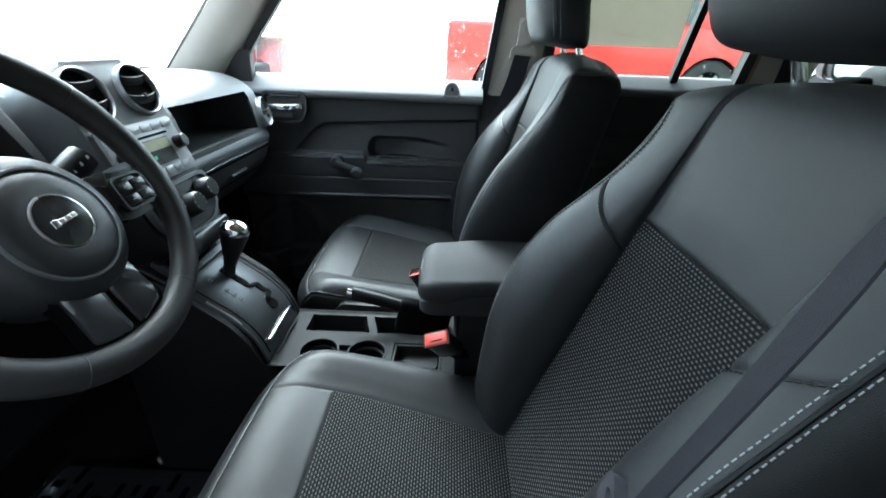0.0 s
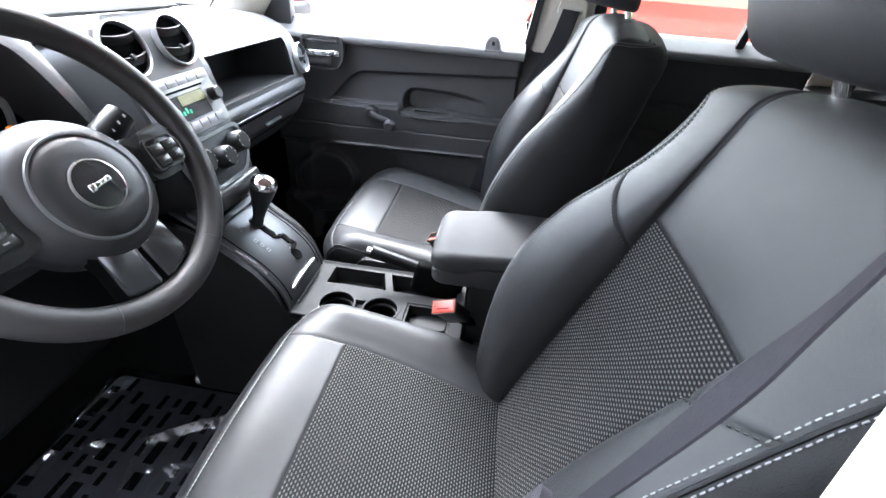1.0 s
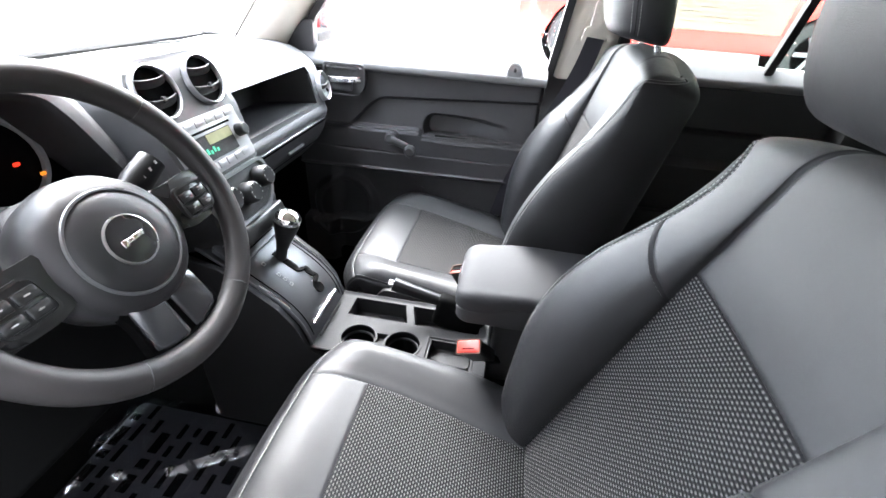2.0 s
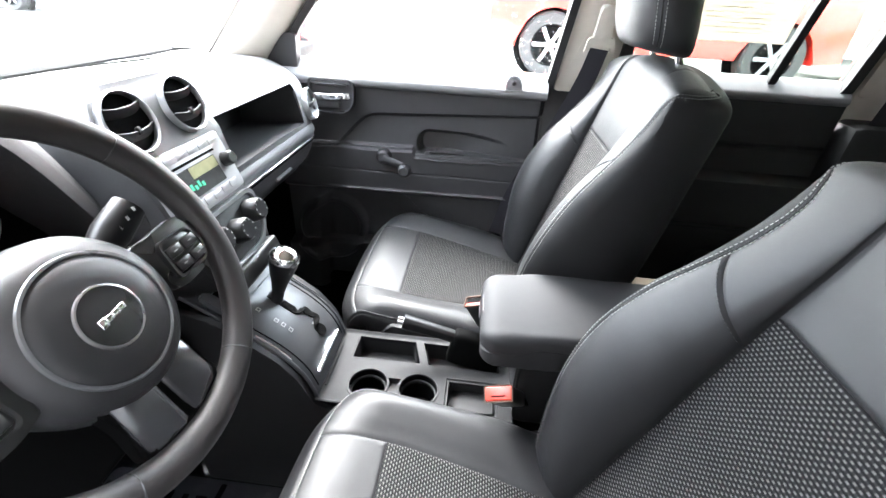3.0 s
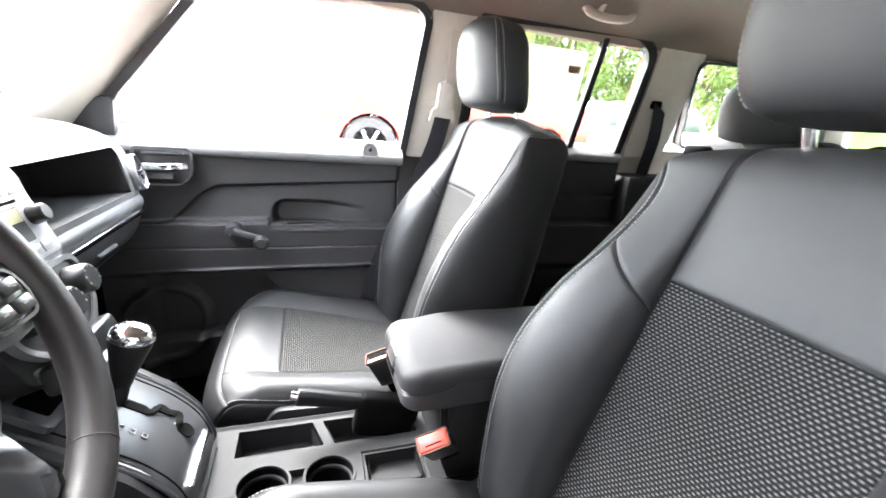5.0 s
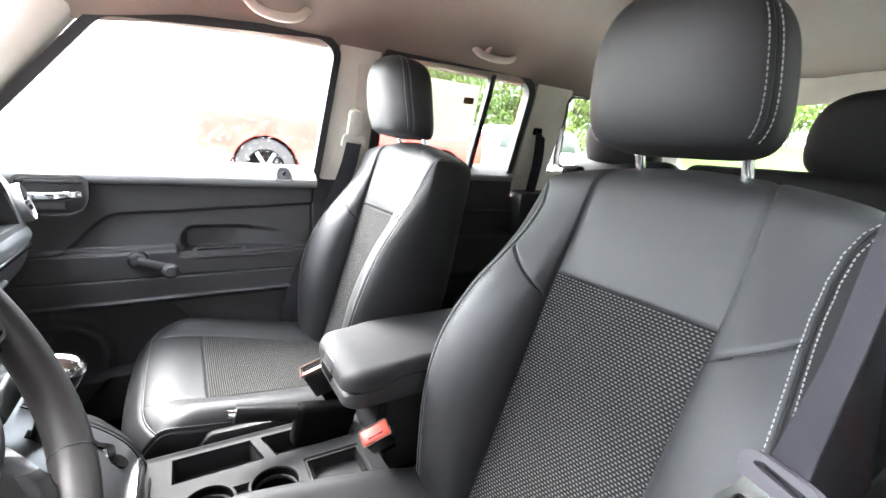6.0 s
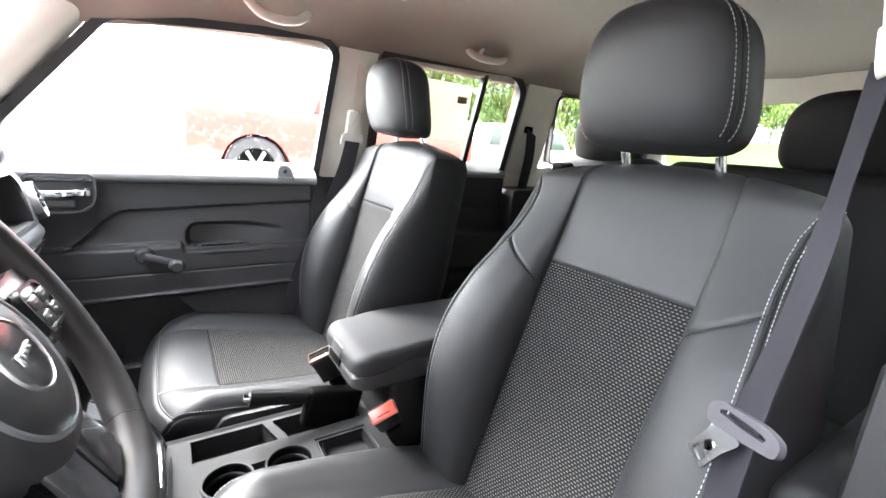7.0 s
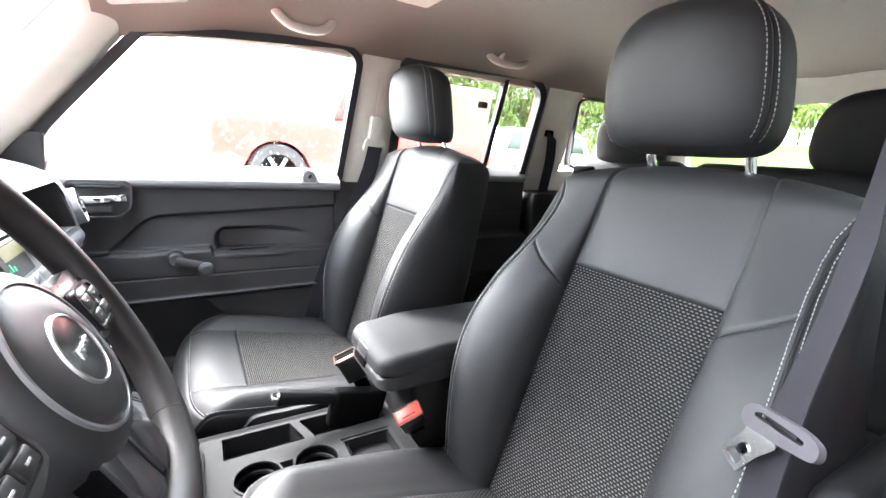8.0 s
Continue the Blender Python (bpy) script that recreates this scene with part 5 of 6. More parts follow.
for gx in (-0.459, -0.427, -0.415, -0.402):
    q = 0.0042
    sq, si = [(-q, -q), (-q, q), (q, q), (q, -q)], [(-q * 0.6, -q * 0.6), (-q * 0.6, q * 0.6), (q * 0.6, q * 0.6), (q * 0.6, -q * 0.6)]
    part("gear_mark", ring_plate(sq, si, 0.0008, gate_frame(gx, -0.060)), THREAD, con, "small pale outlined gear mark")
# Black disc that carries the same painted dark to the slot's end.
part("slot_end", lathe([(0, 0.0012), (0.013, 0.0012), (0.013, -0.002)], 24, Matrix.Translation(on_gate(0.016, 0.655, 0.0008)) @ pose(0, 0, 0, 0, 44, 0)), PIT, con)
part("rear_bar", sweep([on_gate(a, 0.80, 0.003) for a in (-0.060, -0.02, 0.02, 0.056)], circle(0.0045, 10), up=(0, 0, 1)), CHROME, con, "thin chrome bar")
for gx, gy in ((-0.384, -0.004), (-0.376, -0.006), (-0.380, -0.013)):
    part("gear_mark", plate([(-0.0022, -0.0015), (-0.0022, 0.0015), (0.0022, 0.0015), (0.0022, -0.0015)], 0.0008, gate_frame(gx, gy)), THREAD, con, "small pale gear mark")
part("edge_line", sweep([on_gate(-0.083, v_at(-0.445 + 0.012 * i), 0.002) for i in range(6)], circle(0.0022, 8)), CHROME, con, "thin chrome edge line")
part("step_line", sweep([(-0.336, CY - 0.062, 0.5485), (-0.336, CY, 0.5485), (-0.336, CY + 0.05, 0.5485)], circle(0.0022, 8)), TRAY_GREY, con, "raised line along the tray's front edge")
part("front_frame", ring_plate(rounded([(-0.095, -0.030), (-0.095, 0.034), (0.095, 0.034), (0.095, -0.030)], 0.010), rounded([(-0.080, -0.018), (-0.080, 0.022), (0.080, 0.022), (0.080, -0.018)], 0.006), 0.010, frame_on((-0.497, CY, 0.738), (0, 1, 0), (-0.8, 0, 0.58))), GATE, con, "graphite frame of the front tray")
for k, w in ((-0.055, 0.045), (0.0, 0.045), (0.055, 0.045)):
    part("switch", rbox(-0.488, CY + k, 0.782, 0.016, w, 0.020, 0.004, 3, pose(0, 0, 0, 0, -30, 0)), SATIN_BLACK, con, "small black rocker switch")
    part("switch_mark", rbox(-0.4795, CY + k, 0.787, 0.001, 0.008, 0.005, 0, 1, pose(0, 0, 0, 0, -30, 0)), LAMP_RED_DIM if k == 0.0 else THREAD, con)
part("front_tray", rbox(-0.50, CY + 0.0, 0.735, 0.05, 0.12, 0.012, 0.004, 2, pose(0, 0, 0, 0, 33, 0)), PIT, con)
lever = thing("gear_lever", (-0.43, CY + 0.012, 0.68), "black gear lever with a polished chrome-topped knob", "gear lever")
lb, lt = Vector((-0.446, CY + 0.010, 0.685)), Vector((-0.419, CY + 0.014, 0.779))
part("shaft", sweep([lb, lb.lerp(lt, 0.5), lt], circle(0.012, 14), up=(0, 1, 0)), SATIN_BLACK, lever)
la = frame_on(lt, (0, 1, 0), Vector((0, 1, 0)).cross(lt - lb) * -1)
la = Matrix.Translation(lt) @ (lt - lb).to_track_quat("Z", "Y").to_matrix().to_4x4()
part("grip", lathe([(0.010, -0.072), (0.013, -0.066), (0.0155, -0.05), (0.0215, -0.026), (0.0262, -0.006), (0.0272, 0.002), (0.0268, 0.005)], 28, la), KNOB, lever, "black leather grip")
part("cap", lathe([(0.0270, 0.003), (0.0282, 0.006), (0.0270, 0.013), (0.0225, 0.0195), (0.014, 0.0235), (0.006, 0.0248), (0, 0.025)], 36, la), CHROME, lever, "polished chrome cap")

# tray with holes
TZ = 0.545
tray = bmesh.new()
xs = [-0.345 + 0.002 * i for i in range(187)]
ys = [CY - 0.10 + 0.002 * j for j in range(101)]


def hole(x, y):
    y -= CY
    for cx in (-0.256, -0.156):
        if math.hypot(x - cx, y + 0.045) < 0.0385:
            return 0.065
    if -0.305 < x < -0.165 - 0.3 * (y - 0.03) and 0.022 < y < 0.082:
        return 0.04
    if -0.145 - 0.3 * (y - 0.03) < x < 0.005 and 0.022 < y < 0.082:
        return 0.04
    if -0.095 < x < -0.005 and -0.082 < y < -0.015:
        return 0.025
    if -0.225 < x < -0.187 and -0.050 < y < -0.026:
        return 0.012
    if -0.101 < x < 0.001 and -0.088 < y < -0.009:
        return 0.003
    return 0.0


rows = [[tray.verts.new((x, y, TZ - hole(x, y) + 0.004 * math.exp(-((abs(y - CY) - 0.098) / 0.004) ** 2))) for y in ys] for x in xs]
for i in range(len(xs) - 1):
    for j in range(len(ys) - 1):
        tray.faces.new((rows[i][j], rows[i][j + 1], rows[i + 1][j + 1], rows[i + 1][j]))
part("tray", flip_fix(tray), TRAY_GREY, con, "charcoal tray with two cup holders and pockets", 30)
for cx in (-0.256, -0.156):
    part("cup_ring", lathe([(0.037, -0.002), (0.0375, 0.002), (0.0415, 0.002), (0.042, -0.002)], 36, Matrix.Translation((cx, CY - 0.045, TZ))), TRAY_GREY, con)
    part("cup_step", lathe([(0.0372, -0.014), (0.0335, -0.0155), (0.0328, -0.020)], 36, Matrix.Translation((cx, CY - 0.045, TZ))), TRAY_GREY, con, "ring step inside the cup holder")
    # Near-black liner that paints the shade down inside the cup holder.
    part("cup_shade", lathe([(0.0375, 0.0), (0.034, -0.062), (0, -0.062)], 32, Matrix.Translation((cx, CY - 0.045, TZ))), PIT, con)
def pocket(outline, depth):
    """A thin open liner standing in the tray, dark for the pocket's shade."""
    bm = bmesh.new()
    top = [bm.verts.new((x, CY + y, TZ - 0.004)) for x, y in outline]
    low = [bm.verts.new((x, CY + y, TZ - depth + 0.002)) for x, y in outline]
    n = len(outline)
    for i in range(n):
        bm.faces.new((top[i], top[(i + 1) % n], low[(i + 1) % n], low[i]))
    bm.faces.new(low)
    return flip_fix(bm)


# Dark liners put the pockets' shade into colour.
for o, dp in (([(-0.302, 0.025), (-0.167, 0.025), (-0.182, 0.079), (-0.302, 0.079)], 0.04), ([(-0.140, 0.025), (0.002, 0.025), (0.002, 0.079), (-0.156, 0.079)], 0.04), ([(-0.092, -0.079), (-0.008, -0.079), (-0.008, -0.018), (-0.092, -0.018)], 0.025)):
    part("pocket_shade", pocket(rounded(o, 0.008, 3), dp), CONSOLE_BLACK, con, "dark liner for the shade in the pocket")
# armrest box
armb = thing("armrest", (0.13, CY + 0.015, 0.52), "padded charcoal armrest lid over a console box", "armrest")
part("box", rbox(0.175, CY + 0.015, 0.60, 0.29, 0.155, 0.20, 0.015, 3), CONSOLE_BLACK, armb, "black plastic console box")


def lid_shape(inset, top, low, edge, nose):
    """A slab lofted along x from its round nose; top(x) and low(x) give its upper and lower faces."""
    bm = bmesh.new()
    x0, x1 = -0.050 + inset, 0.326 - inset
    xs = [x0 + nose * (1 - math.cos(math.pi / 2 * i / 10)) for i in range(11)] + [x0 + nose + (x1 - x0 - nose) * (i + 1) / 30 for i in range(30)]
    rings = []
    for x in xs:
        d = min(1.0, (x - x0) / nose)
        k = math.sqrt(max(0.0, 1 - (1 - d) ** 2))
        w = (0.098 - inset) * (0.66 + 0.34 * k)
        zt, zl = top(x), low(x)
        zt = zl + (zt - zl) * (0.42 + 0.58 * k)
        r = min(edge, 0.49 * (zt - zl))
        pts = rounded([(-w, zl), (w, zl), (w, zt), (-w, zt)], [0.004, 0.004, r, r], 6)
        rings.append([bm.verts.new((x, CY + 0.015 + a, z)) for a, z in pts])
    for p, q in zip(rings, rings[1:]):
        for i in range(len(p)):
            j = (i + 1) % len(p)
            bm.faces.new((p[i], p[j], q[j], q[i]))
    bm.faces.new(rings[0][::-1])
    bm.faces.new(rings[-1])
    return flip_fix(bm)


def lid_parting(x):
    return 0.699 + 0.017 * step(0.005, 0.055, x)


part("lid", lid_shape(0.0, lambda x: 0.746 - 0.010 * step(0.10, -0.05, x), lid_parting, 0.024, 0.036), ARM_VINYL, armb, "padded charcoal vinyl lid")
part("lid_tray", lid_shape(0.003, lambda x: lid_parting(x) - 0.0016, lambda x: 0.668 + 0.010 * step(0.05, 0.16, x), 0.002, 0.030), LID_PLASTIC, armb, "black lid frame")
for yy in (-0.052, 0.078):
    part("box_rib", rbox(0.0285, CY + yy, 0.610, 0.004, 0.006, 0.105, 0.0015), TRAY_GREY, armb)
part("box_front", rbox(0.0285, CY + 0.015, 0.585, 0.006, 0.10, 0.11, 0.006, 2), LID_PLASTIC, armb, "raised front panel of the console box")
latch = part("latch", rbox(-0.047, CY + 0.022, 0.713, 0.008, 0.052, 0.024, 0.003, 3, pose(0, 0, 0, 0, 14, 0)), LID_PLASTIC, armb, "small press latch")
part("latch_lip", rbox(-0.051, CY + 0.022, 0.706, 0.004, 0.050, 0.004, 0.0015, 2), PLASTIC_GREY, latch)
# Black pad that paints the shade of a hollow under the latch.
part("latch_hollow_shade", rbox(-0.046, CY + 0.040, 0.684, 0.006, 0.060, 0.018, 0.003, 2), PIT, armb)
# handbrake
hbk = thing("handbrake", (-0.08, CY + 0.055, 0.55), "black handbrake lever with a bright release button", "handbrake")
h0, h1 = Vector((-0.02, CY + 0.062, 0.570)), Vector((-0.205, CY + 0.062, 0.622))
part("lever", sweep(smooth_path([h0, h0.lerp(h1, 0.4) + Vector((0, 0, 0.004)), h1], 16), rounded([(-0.0115, -0.014), (0.0115, -0.014), (0.0115, 0.014), (-0.0115, 0.014)], 0.009, 4), scale=lambda t: 1.08 - 0.16 * math.sin(math.pi * t)), KNOB, hbk, "black moulded grip")
part("release_button", sweep([h1, h1 + (h1 - h0).normalized() * 0.012], circle(0.008, 14)), CHROME, hbk, "bright chrome release button")
part("gaiter", rbox(-0.045, CY + 0.062, 0.560, 0.12, 0.034, 0.085, 0.012, 3, pose(0, 0, 0, 0, 12, 0)), PIT, hbk)


# ---- buckles ----
def buckle(at, out, along, label, open_slot):
    """at: the middle of its top face; out: the way that face looks; along: its long side."""
    b = thing("belt_buckle", at, label, "seat belt buckle", "front belt buckles")
    z = Vector(out).normalized()
    m = frame_on(at, along, z.cross(Vector(along)))
    part("body", rbox(0, 0, 0, 0.048, 0.026, 0.070, 0.006, 3, m @ Matrix.Translation((0, 0, -0.036))), SATIN_BLACK, b)
    o = rounded([(-0.0255, -0.014), (-0.0255, 0.014), (0.0255, 0.014), (0.0255, -0.014)], 0.004, 3)
    i_ = rounded([(-0.0237, -0.0122), (-0.0237, 0.0122), (0.0237, 0.0122), (0.0237, -0.0122)], 0.003, 3)
    part("rim", ring_plate(o, i_, 0.005, lifted(m, -0.002)), BUCKLE_RIM, b, "thin pale rim round the top")
    if open_slot:
        part("slot", rbox(0, 0, 0, 0.040, 0.012, 0.003, 0.001, 1, m @ Matrix.Translation((0, 0.003, 0.0))), PIT, b, "dark tongue slot")
        part("button", rbox(0, 0, 0, 0.043, 0.007, 0.004, 0.0015, 2, m @ Matrix.Translation((0, -0.007, 0.0))), RED_BUTTON, b, "red release button")
    else:
        part("button", rbox(0, 0, 0, 0.0465, 0.0235, 0.006, 0.0025, 3, m @ Matrix.Translation((0, 0, 0.0005))), RED_BUTTON, b, "red release button")
        part("slot", rbox(0, 0, 0, 0.026, 0.0022, 0.001, 0.0, 1, m @ Matrix.Translation((0, -0.0045, 0.0034))), PIT, b, "dark tongue slot")
    part("stalk", rbox(0, 0, 0, 0.03, 0.012, 0.08, 0.003, 2, m @ Matrix.Translation((0, 0, -0.10))), PIT, b)
    return b


buckle((-0.010, -0.140, 0.642), (-0.30, -0.52, 0.80), (1, -0.20, 0.48), "black belt buckle with a red release button", False)
buckle((-0.058, 0.080, 0.660), (-0.48, -0.12, 0.87), (1, -0.30, 0.50), "black belt buckle with a pale rim and open slot", True)

# ---- seat belts ----
def ribbon(edges, thick=0.0014, n=60):
    """A strap between two edge curves."""
    l = smooth_path([e[0] for e in edges], n)
    r = smooth_path([e[1] for e in edges], n)
    bm = bmesh.new()
    rows = []
    for i in range(n):
        t = (l[min(i + 1, n - 1)] - l[max(i - 1, 0)])
        nn = t.cross(r[i] - l[i]).normalized() * thick / 2
        rows.append([bm.verts.new(p) for p in (l[i] + nn, l[i].lerp(r[i], 0.5) + nn * 1.6, r[i] + nn, r[i] - nn, l[i].lerp(r[i], 0.5) - nn * 1.6, l[i] - nn)])
    for a, b in zip(rows, rows[1:]):
        for j in range(6):
            bm.faces.new((a[j], a[(j + 1) % 6], b[(j + 1) % 6], b[j]))
    return flip_fix(bm)


def d_ring(root, c, k):
    m = frame_on(c, (1, 0, 0), (0, -0.19 * k, 1))
    if k < 0:
        m = frame_on(c, (-1, 0, 0), (0, 0.19, 1))
    body = part("ring_cover", plate(rounded([(-0.022, 0.0), (-0.018, 0.085), (0.018, 0.085), (0.022, 0.0)], 0.012), 0.022, lifted(m, 0.0), 0.006), TRIM_BEIGE, root, "beige belt guide cover")
    part("belt_guide", ring_plate(rounded([(-0.040, -0.030), (-0.034, 0.012), (0.034, 0.012), (0.040, -0.030)], 0.012), rounded([(-0.029, -0.021), (-0.026, -0.010), (0.026, -0.010), (0.029, -0.021)], 0.004), 0.012, lifted(m, 0.010)), TRIM_BEIGE, root, "beige belt guide loop")


pb = thing("seat_belt", (0.2, 0.62, 0.4), "black webbing seat belt hanging from a beige guide", "seat belt", "seat belts")
d_ring(pb, (0.205, 0.632, 1.128), 1)
part("guide_slot", plate(rounded([(-0.014, 0.0), (-0.014, 0.22), (0.014, 0.22), (0.014, 0.0)], 0.01), 0.004, frame_on((0.222, 0.640, 1.13), (1, 0, 0), (0.08, -0.19, 1))), HANDLE_BEIGE, pb)
part("webbing", ribbon([((0.180, 0.612, 1.112), (0.226, 0.606, 1.108)), ((0.157, 0.618, 1.02), (0.204, 0.610, 1.010)), ((0.098, 0.636, 0.86), (0.143, 0.624, 0.848)), ((0.020, 0.646, 0.68), (0.062, 0.636, 0.664)), ((-0.026, 0.650, 0.50), (0.018, 0.642, 0.490))]), WEBBING, pb)
part("anchor", rbox(-0.004, 0.647, 0.50, 0.05, 0.016, 0.05, 0.006), STEEL, pb)

db = thing("seat_belt", (0.2, -0.62, 0.4), "black webbing seat belt with a grey tongue before the seat", "seat belt", "seat belts")
d_ring(db, (0.208, -0.640, 1.222), -1)
STRAP = [((0.184, -0.624, 1.205), (0.010, 0.010)), ((0.163, -0.625, 1.10), (0.006, 0.008)), ((0.149, -0.627, 1.055), (0.004, 0.010)), ((0.129, -0.627, 0.99), (0.005, 0.010)),
         ((0.114, -0.624, 0.935), (0.008, 0.0120)), ((0.104, -0.622, 0.895), (0.010, 0.0145)), ((0.095, -0.621, 0.845), (0.010, 0.0155)), ((0.090, -0.623, 0.79), (0.010, 0.0155)), ((0.085, -0.630, 0.62), (0.011, 0.0155)), ((0.100, -0.645, 0.36), (0.012, 0.014))]
part("webbing", ribbon([((x - a, y - b, z), (x + a, y + b, z)) for (x, y, z), (a, b) in STRAP]), WEBBING, db)
tg = frame_on((0.096, -0.626, 0.899), Vector((-0.016, -0.046, 0.010)), Vector((0.30, 0.10, 0.95)))
grip_o = rounded([(-0.034, -0.010), (-0.034, 0.006), (-0.024, 0.012), (0.020, 0.006), (0.034, -0.002), (0.032, -0.016), (0.006, -0.015)], 0.010)
grip_i = rounded([(-0.022, 0.001), (-0.022, 0.004), (-0.016, 0.006), (0.014, 0.000), (0.022, -0.003), (0.020, -0.007), (0.006, -0.005)], 0.002)
tongue = part("tongue_grip", ring_plate(grip_o, grip_i, 0.008, lifted(tg, -0.002)), GRIP, db, "pale grey plastic tongue grip")
tp = tg @ Matrix.Translation((-0.008, -0.008, 0.001)) @ pose(0, 0, 0, 0, 0, -38)
part("tongue_plate", ring_plate(rounded([(-0.012, -0.050), (-0.012, -0.022), (-0.018, -0.002), (0.014, -0.002), (0.011, -0.022), (0.012, -0.050)], 0.004), rounded([(-0.007, -0.046), (-0.007, -0.038), (-0.003, -0.037), (0.003, -0.037), (0.007, -0.038), (0.007, -0.046)], 0.002), 0.0028, tp), STEEL, tongue, "bright steel tongue with a square catch hole")
part("tongue_rivet", lathe([(0, 0.0014), (0.0050, 0.0012), (0.0060, 0)], 18, tp @ Matrix.Translation((0, -0.029, 0.0028))), CHROME, tongue)

rb = thing("seat_belt", (1.0, 0.62, 0.6), "black rear seat belt hanging from the pillar", "seat belt", "seat belts")
part("outlet", rbox(0.995, 0.645, 1.215, 0.05, 0.02, 0.03, 0.006), PIT, rb)
part("webbing", ribbon([((0.980, 0.632, 1.222), (1.034, 0.632, 1.190)), ((0.978, 0.628, 1.10), (1.030, 0.626, 1.095)), ((0.955, 0.628, 0.95), (1.006, 0.626, 0.945)), ((0.92, 0.625, 0.65), (0.970, 0.623, 0.645))]), WEBBING, rb)


# ---- roof fittings ----
def grab_handle(x0, x1, y, z):
    root = thing("grab_handle", ((x0 + x1) / 2, y, z), "beige plastic grab handle under the roof edge", "grab handle", "roof grab handles")
    path = smooth_path([(x0, y + 0.012, z + 0.008), (x0 + 0.016, y - 0.012, z - 0.022), (x0 + 0.045, y - 0.022, z - 0.046), ((x0 + x1) / 2, y - 0.024, z - 0.053), (x1 - 0.045, y - 0.022, z - 0.046), (x1 - 0.016, y - 0.012, z - 0.022), (x1, y + 0.012, z + 0.008)], 40)
    part("grip", sweep(path, circle(0.0120, 14, 0.0095), up=(0, 1, 0.4)), HANDLE_BEIGE, root)
    for x in (x0, x1):
        part("mount", rbox(x, y + 0.008, z + 0.004, 0.034, 0.03, 0.030, 0.011, 3, pose(0, 0, 0, 35, 0, 0)), HANDLE_BEIGE, root)
    return root


grab_handle(-0.122, 0.055, 0.553, 1.461)
gh = grab_handle(0.562, 0.775, 0.560, 1.478)
part("coat_hook", rbox(0.632, 0.535, 1.447, 0.014, 0.02, 0.034, 0.005, 3, pose(0, 0, 0, 20, 15, 0)), HANDLE_BEIGE, gh)
dl = thing("dome_lamp", (0.22, 0.30, 1.50), "beige framed dome lamp in the headliner", "lamp")
part("lens", rbox(0.22, 0.34, 1.502, 0.10, 0.14, 0.018, 0.008, 3), HANDLE_BEIGE, dl)
for yy in (0.33, -0.33):
    vz = thing("sun_visor", (-0.40, yy, 1.42), "beige sun visor folded up under the headliner", "sun visor", "sun visors")
    part("blade", rbox(-0.385, yy * 0.97, 1.402, 0.16, 0.38, 0.020, 0.010, 3, pose(0, 0, 0, 0, -14, 0)), HEADLINER_M, vz)

# ---- rear bench ----
bench = thing("rear_bench", (1.1, 0, 0.25), "black split rear bench with tall headrests", "car seat")
for y0, y1 in ((-0.62, 0.14), (0.15, 0.62)):
    yc, w = (y0 + y1) / 2, (y1 - y0)
    part("backrest", rbox(1.17, yc, 0.805, 0.14, w - 0.01, 0.66, 0.05, 5, pose(0, 0, 0, 0, 16, 0)), LEATHER_SIDE, bench)
    part("cushion", rbox(0.86, yc, 0.47, 0.50, w - 0.01, 0.15, 0.045, 5, pose(0, 0, 0, 0, 6, 0)), LEATHER_SIDE, bench)
part("base", rbox(0.88, 0, 0.32, 0.46, 1.2, 0.20, 0.02), PIT, bench)
for yc, zc in ((-0.36, 1.225), (0.41, 1.200)):
    hr = part("headrest", headrest_shape(Matrix.Translation((1.235, yc, zc)) @ Matrix.Diagonal((1.0, 1.40 if yc < 0 else 1.30, 1.16, 1))), LEATHER_SIDE, bench, "black vinyl rear headrest")
    for k in (1, -1):
        part("post", lathe([(0.006, -0.09), (0.006, 0.09)], 10, Matrix.Translation((1.245, yc + k * 0.06, zc - 0.10))), CHROME, bench)
part("belt_retractor", rbox(1.20, 0.575, 1.065, 0.12, 0.10, 0.05, 0.018, 3), PIT, bench, "black belt outlet on the seat top")

# ---- window sticker on the rear door glass ----
st = thing("window_sticker", (0.53, 0.66, 1.16), "large white paper price sheet stuck inside the rear door window", "paper sheet")
stm = lifted(on_side(1), -0.003)
part("sheet", plate([(0.365, 0.148), (0.365, 0.352), (0.678, 0.352), (0.678, 0.148)], 0.0012, stm), PAPER, st)
for i in range(15):
    z0 = 0.168 + 0.0115 * i
    rnd = random.Random(i)
    x0 = 0.38
    while x0 < 0.60:
        ln = rnd.uniform(0.03, 0.09)
        part("text_bar", plate([(x0, z0), (x0, z0 + 0.0018), (min(0.61, x0 + ln), z0 + 0.0018), (min(0.61, x0 + ln), z0)], 0.0006, lifted(stm, 0.0016)), INK_PALE, st)
        x0 += ln + rnd.uniform(0.012, 0.05)
part("text_bar", plate([(0.618, 0.285), (0.618, 0.308), (0.662, 0.308), (0.662, 0.285)], 0.0006, lifted(stm, 0.0016)), INK, st)

# ---- driver's foot mat under clear film ----
fm = thing("floor_mat", (-0.62, -0.30, 0.215), "printed paper foot mat under crumpled clear plastic film", "floor mat")
part("paper", plate(rounded([(-0.86, -0.48), (-0.86, -0.12), (-0.42, -0.12), (-0.42, -0.48)], 0.02), 0.004, Matrix.Translation((0, 0, 0.2125))), MAT_GREY, fm, "dark grey printed paper")
rnd = random.Random(12)
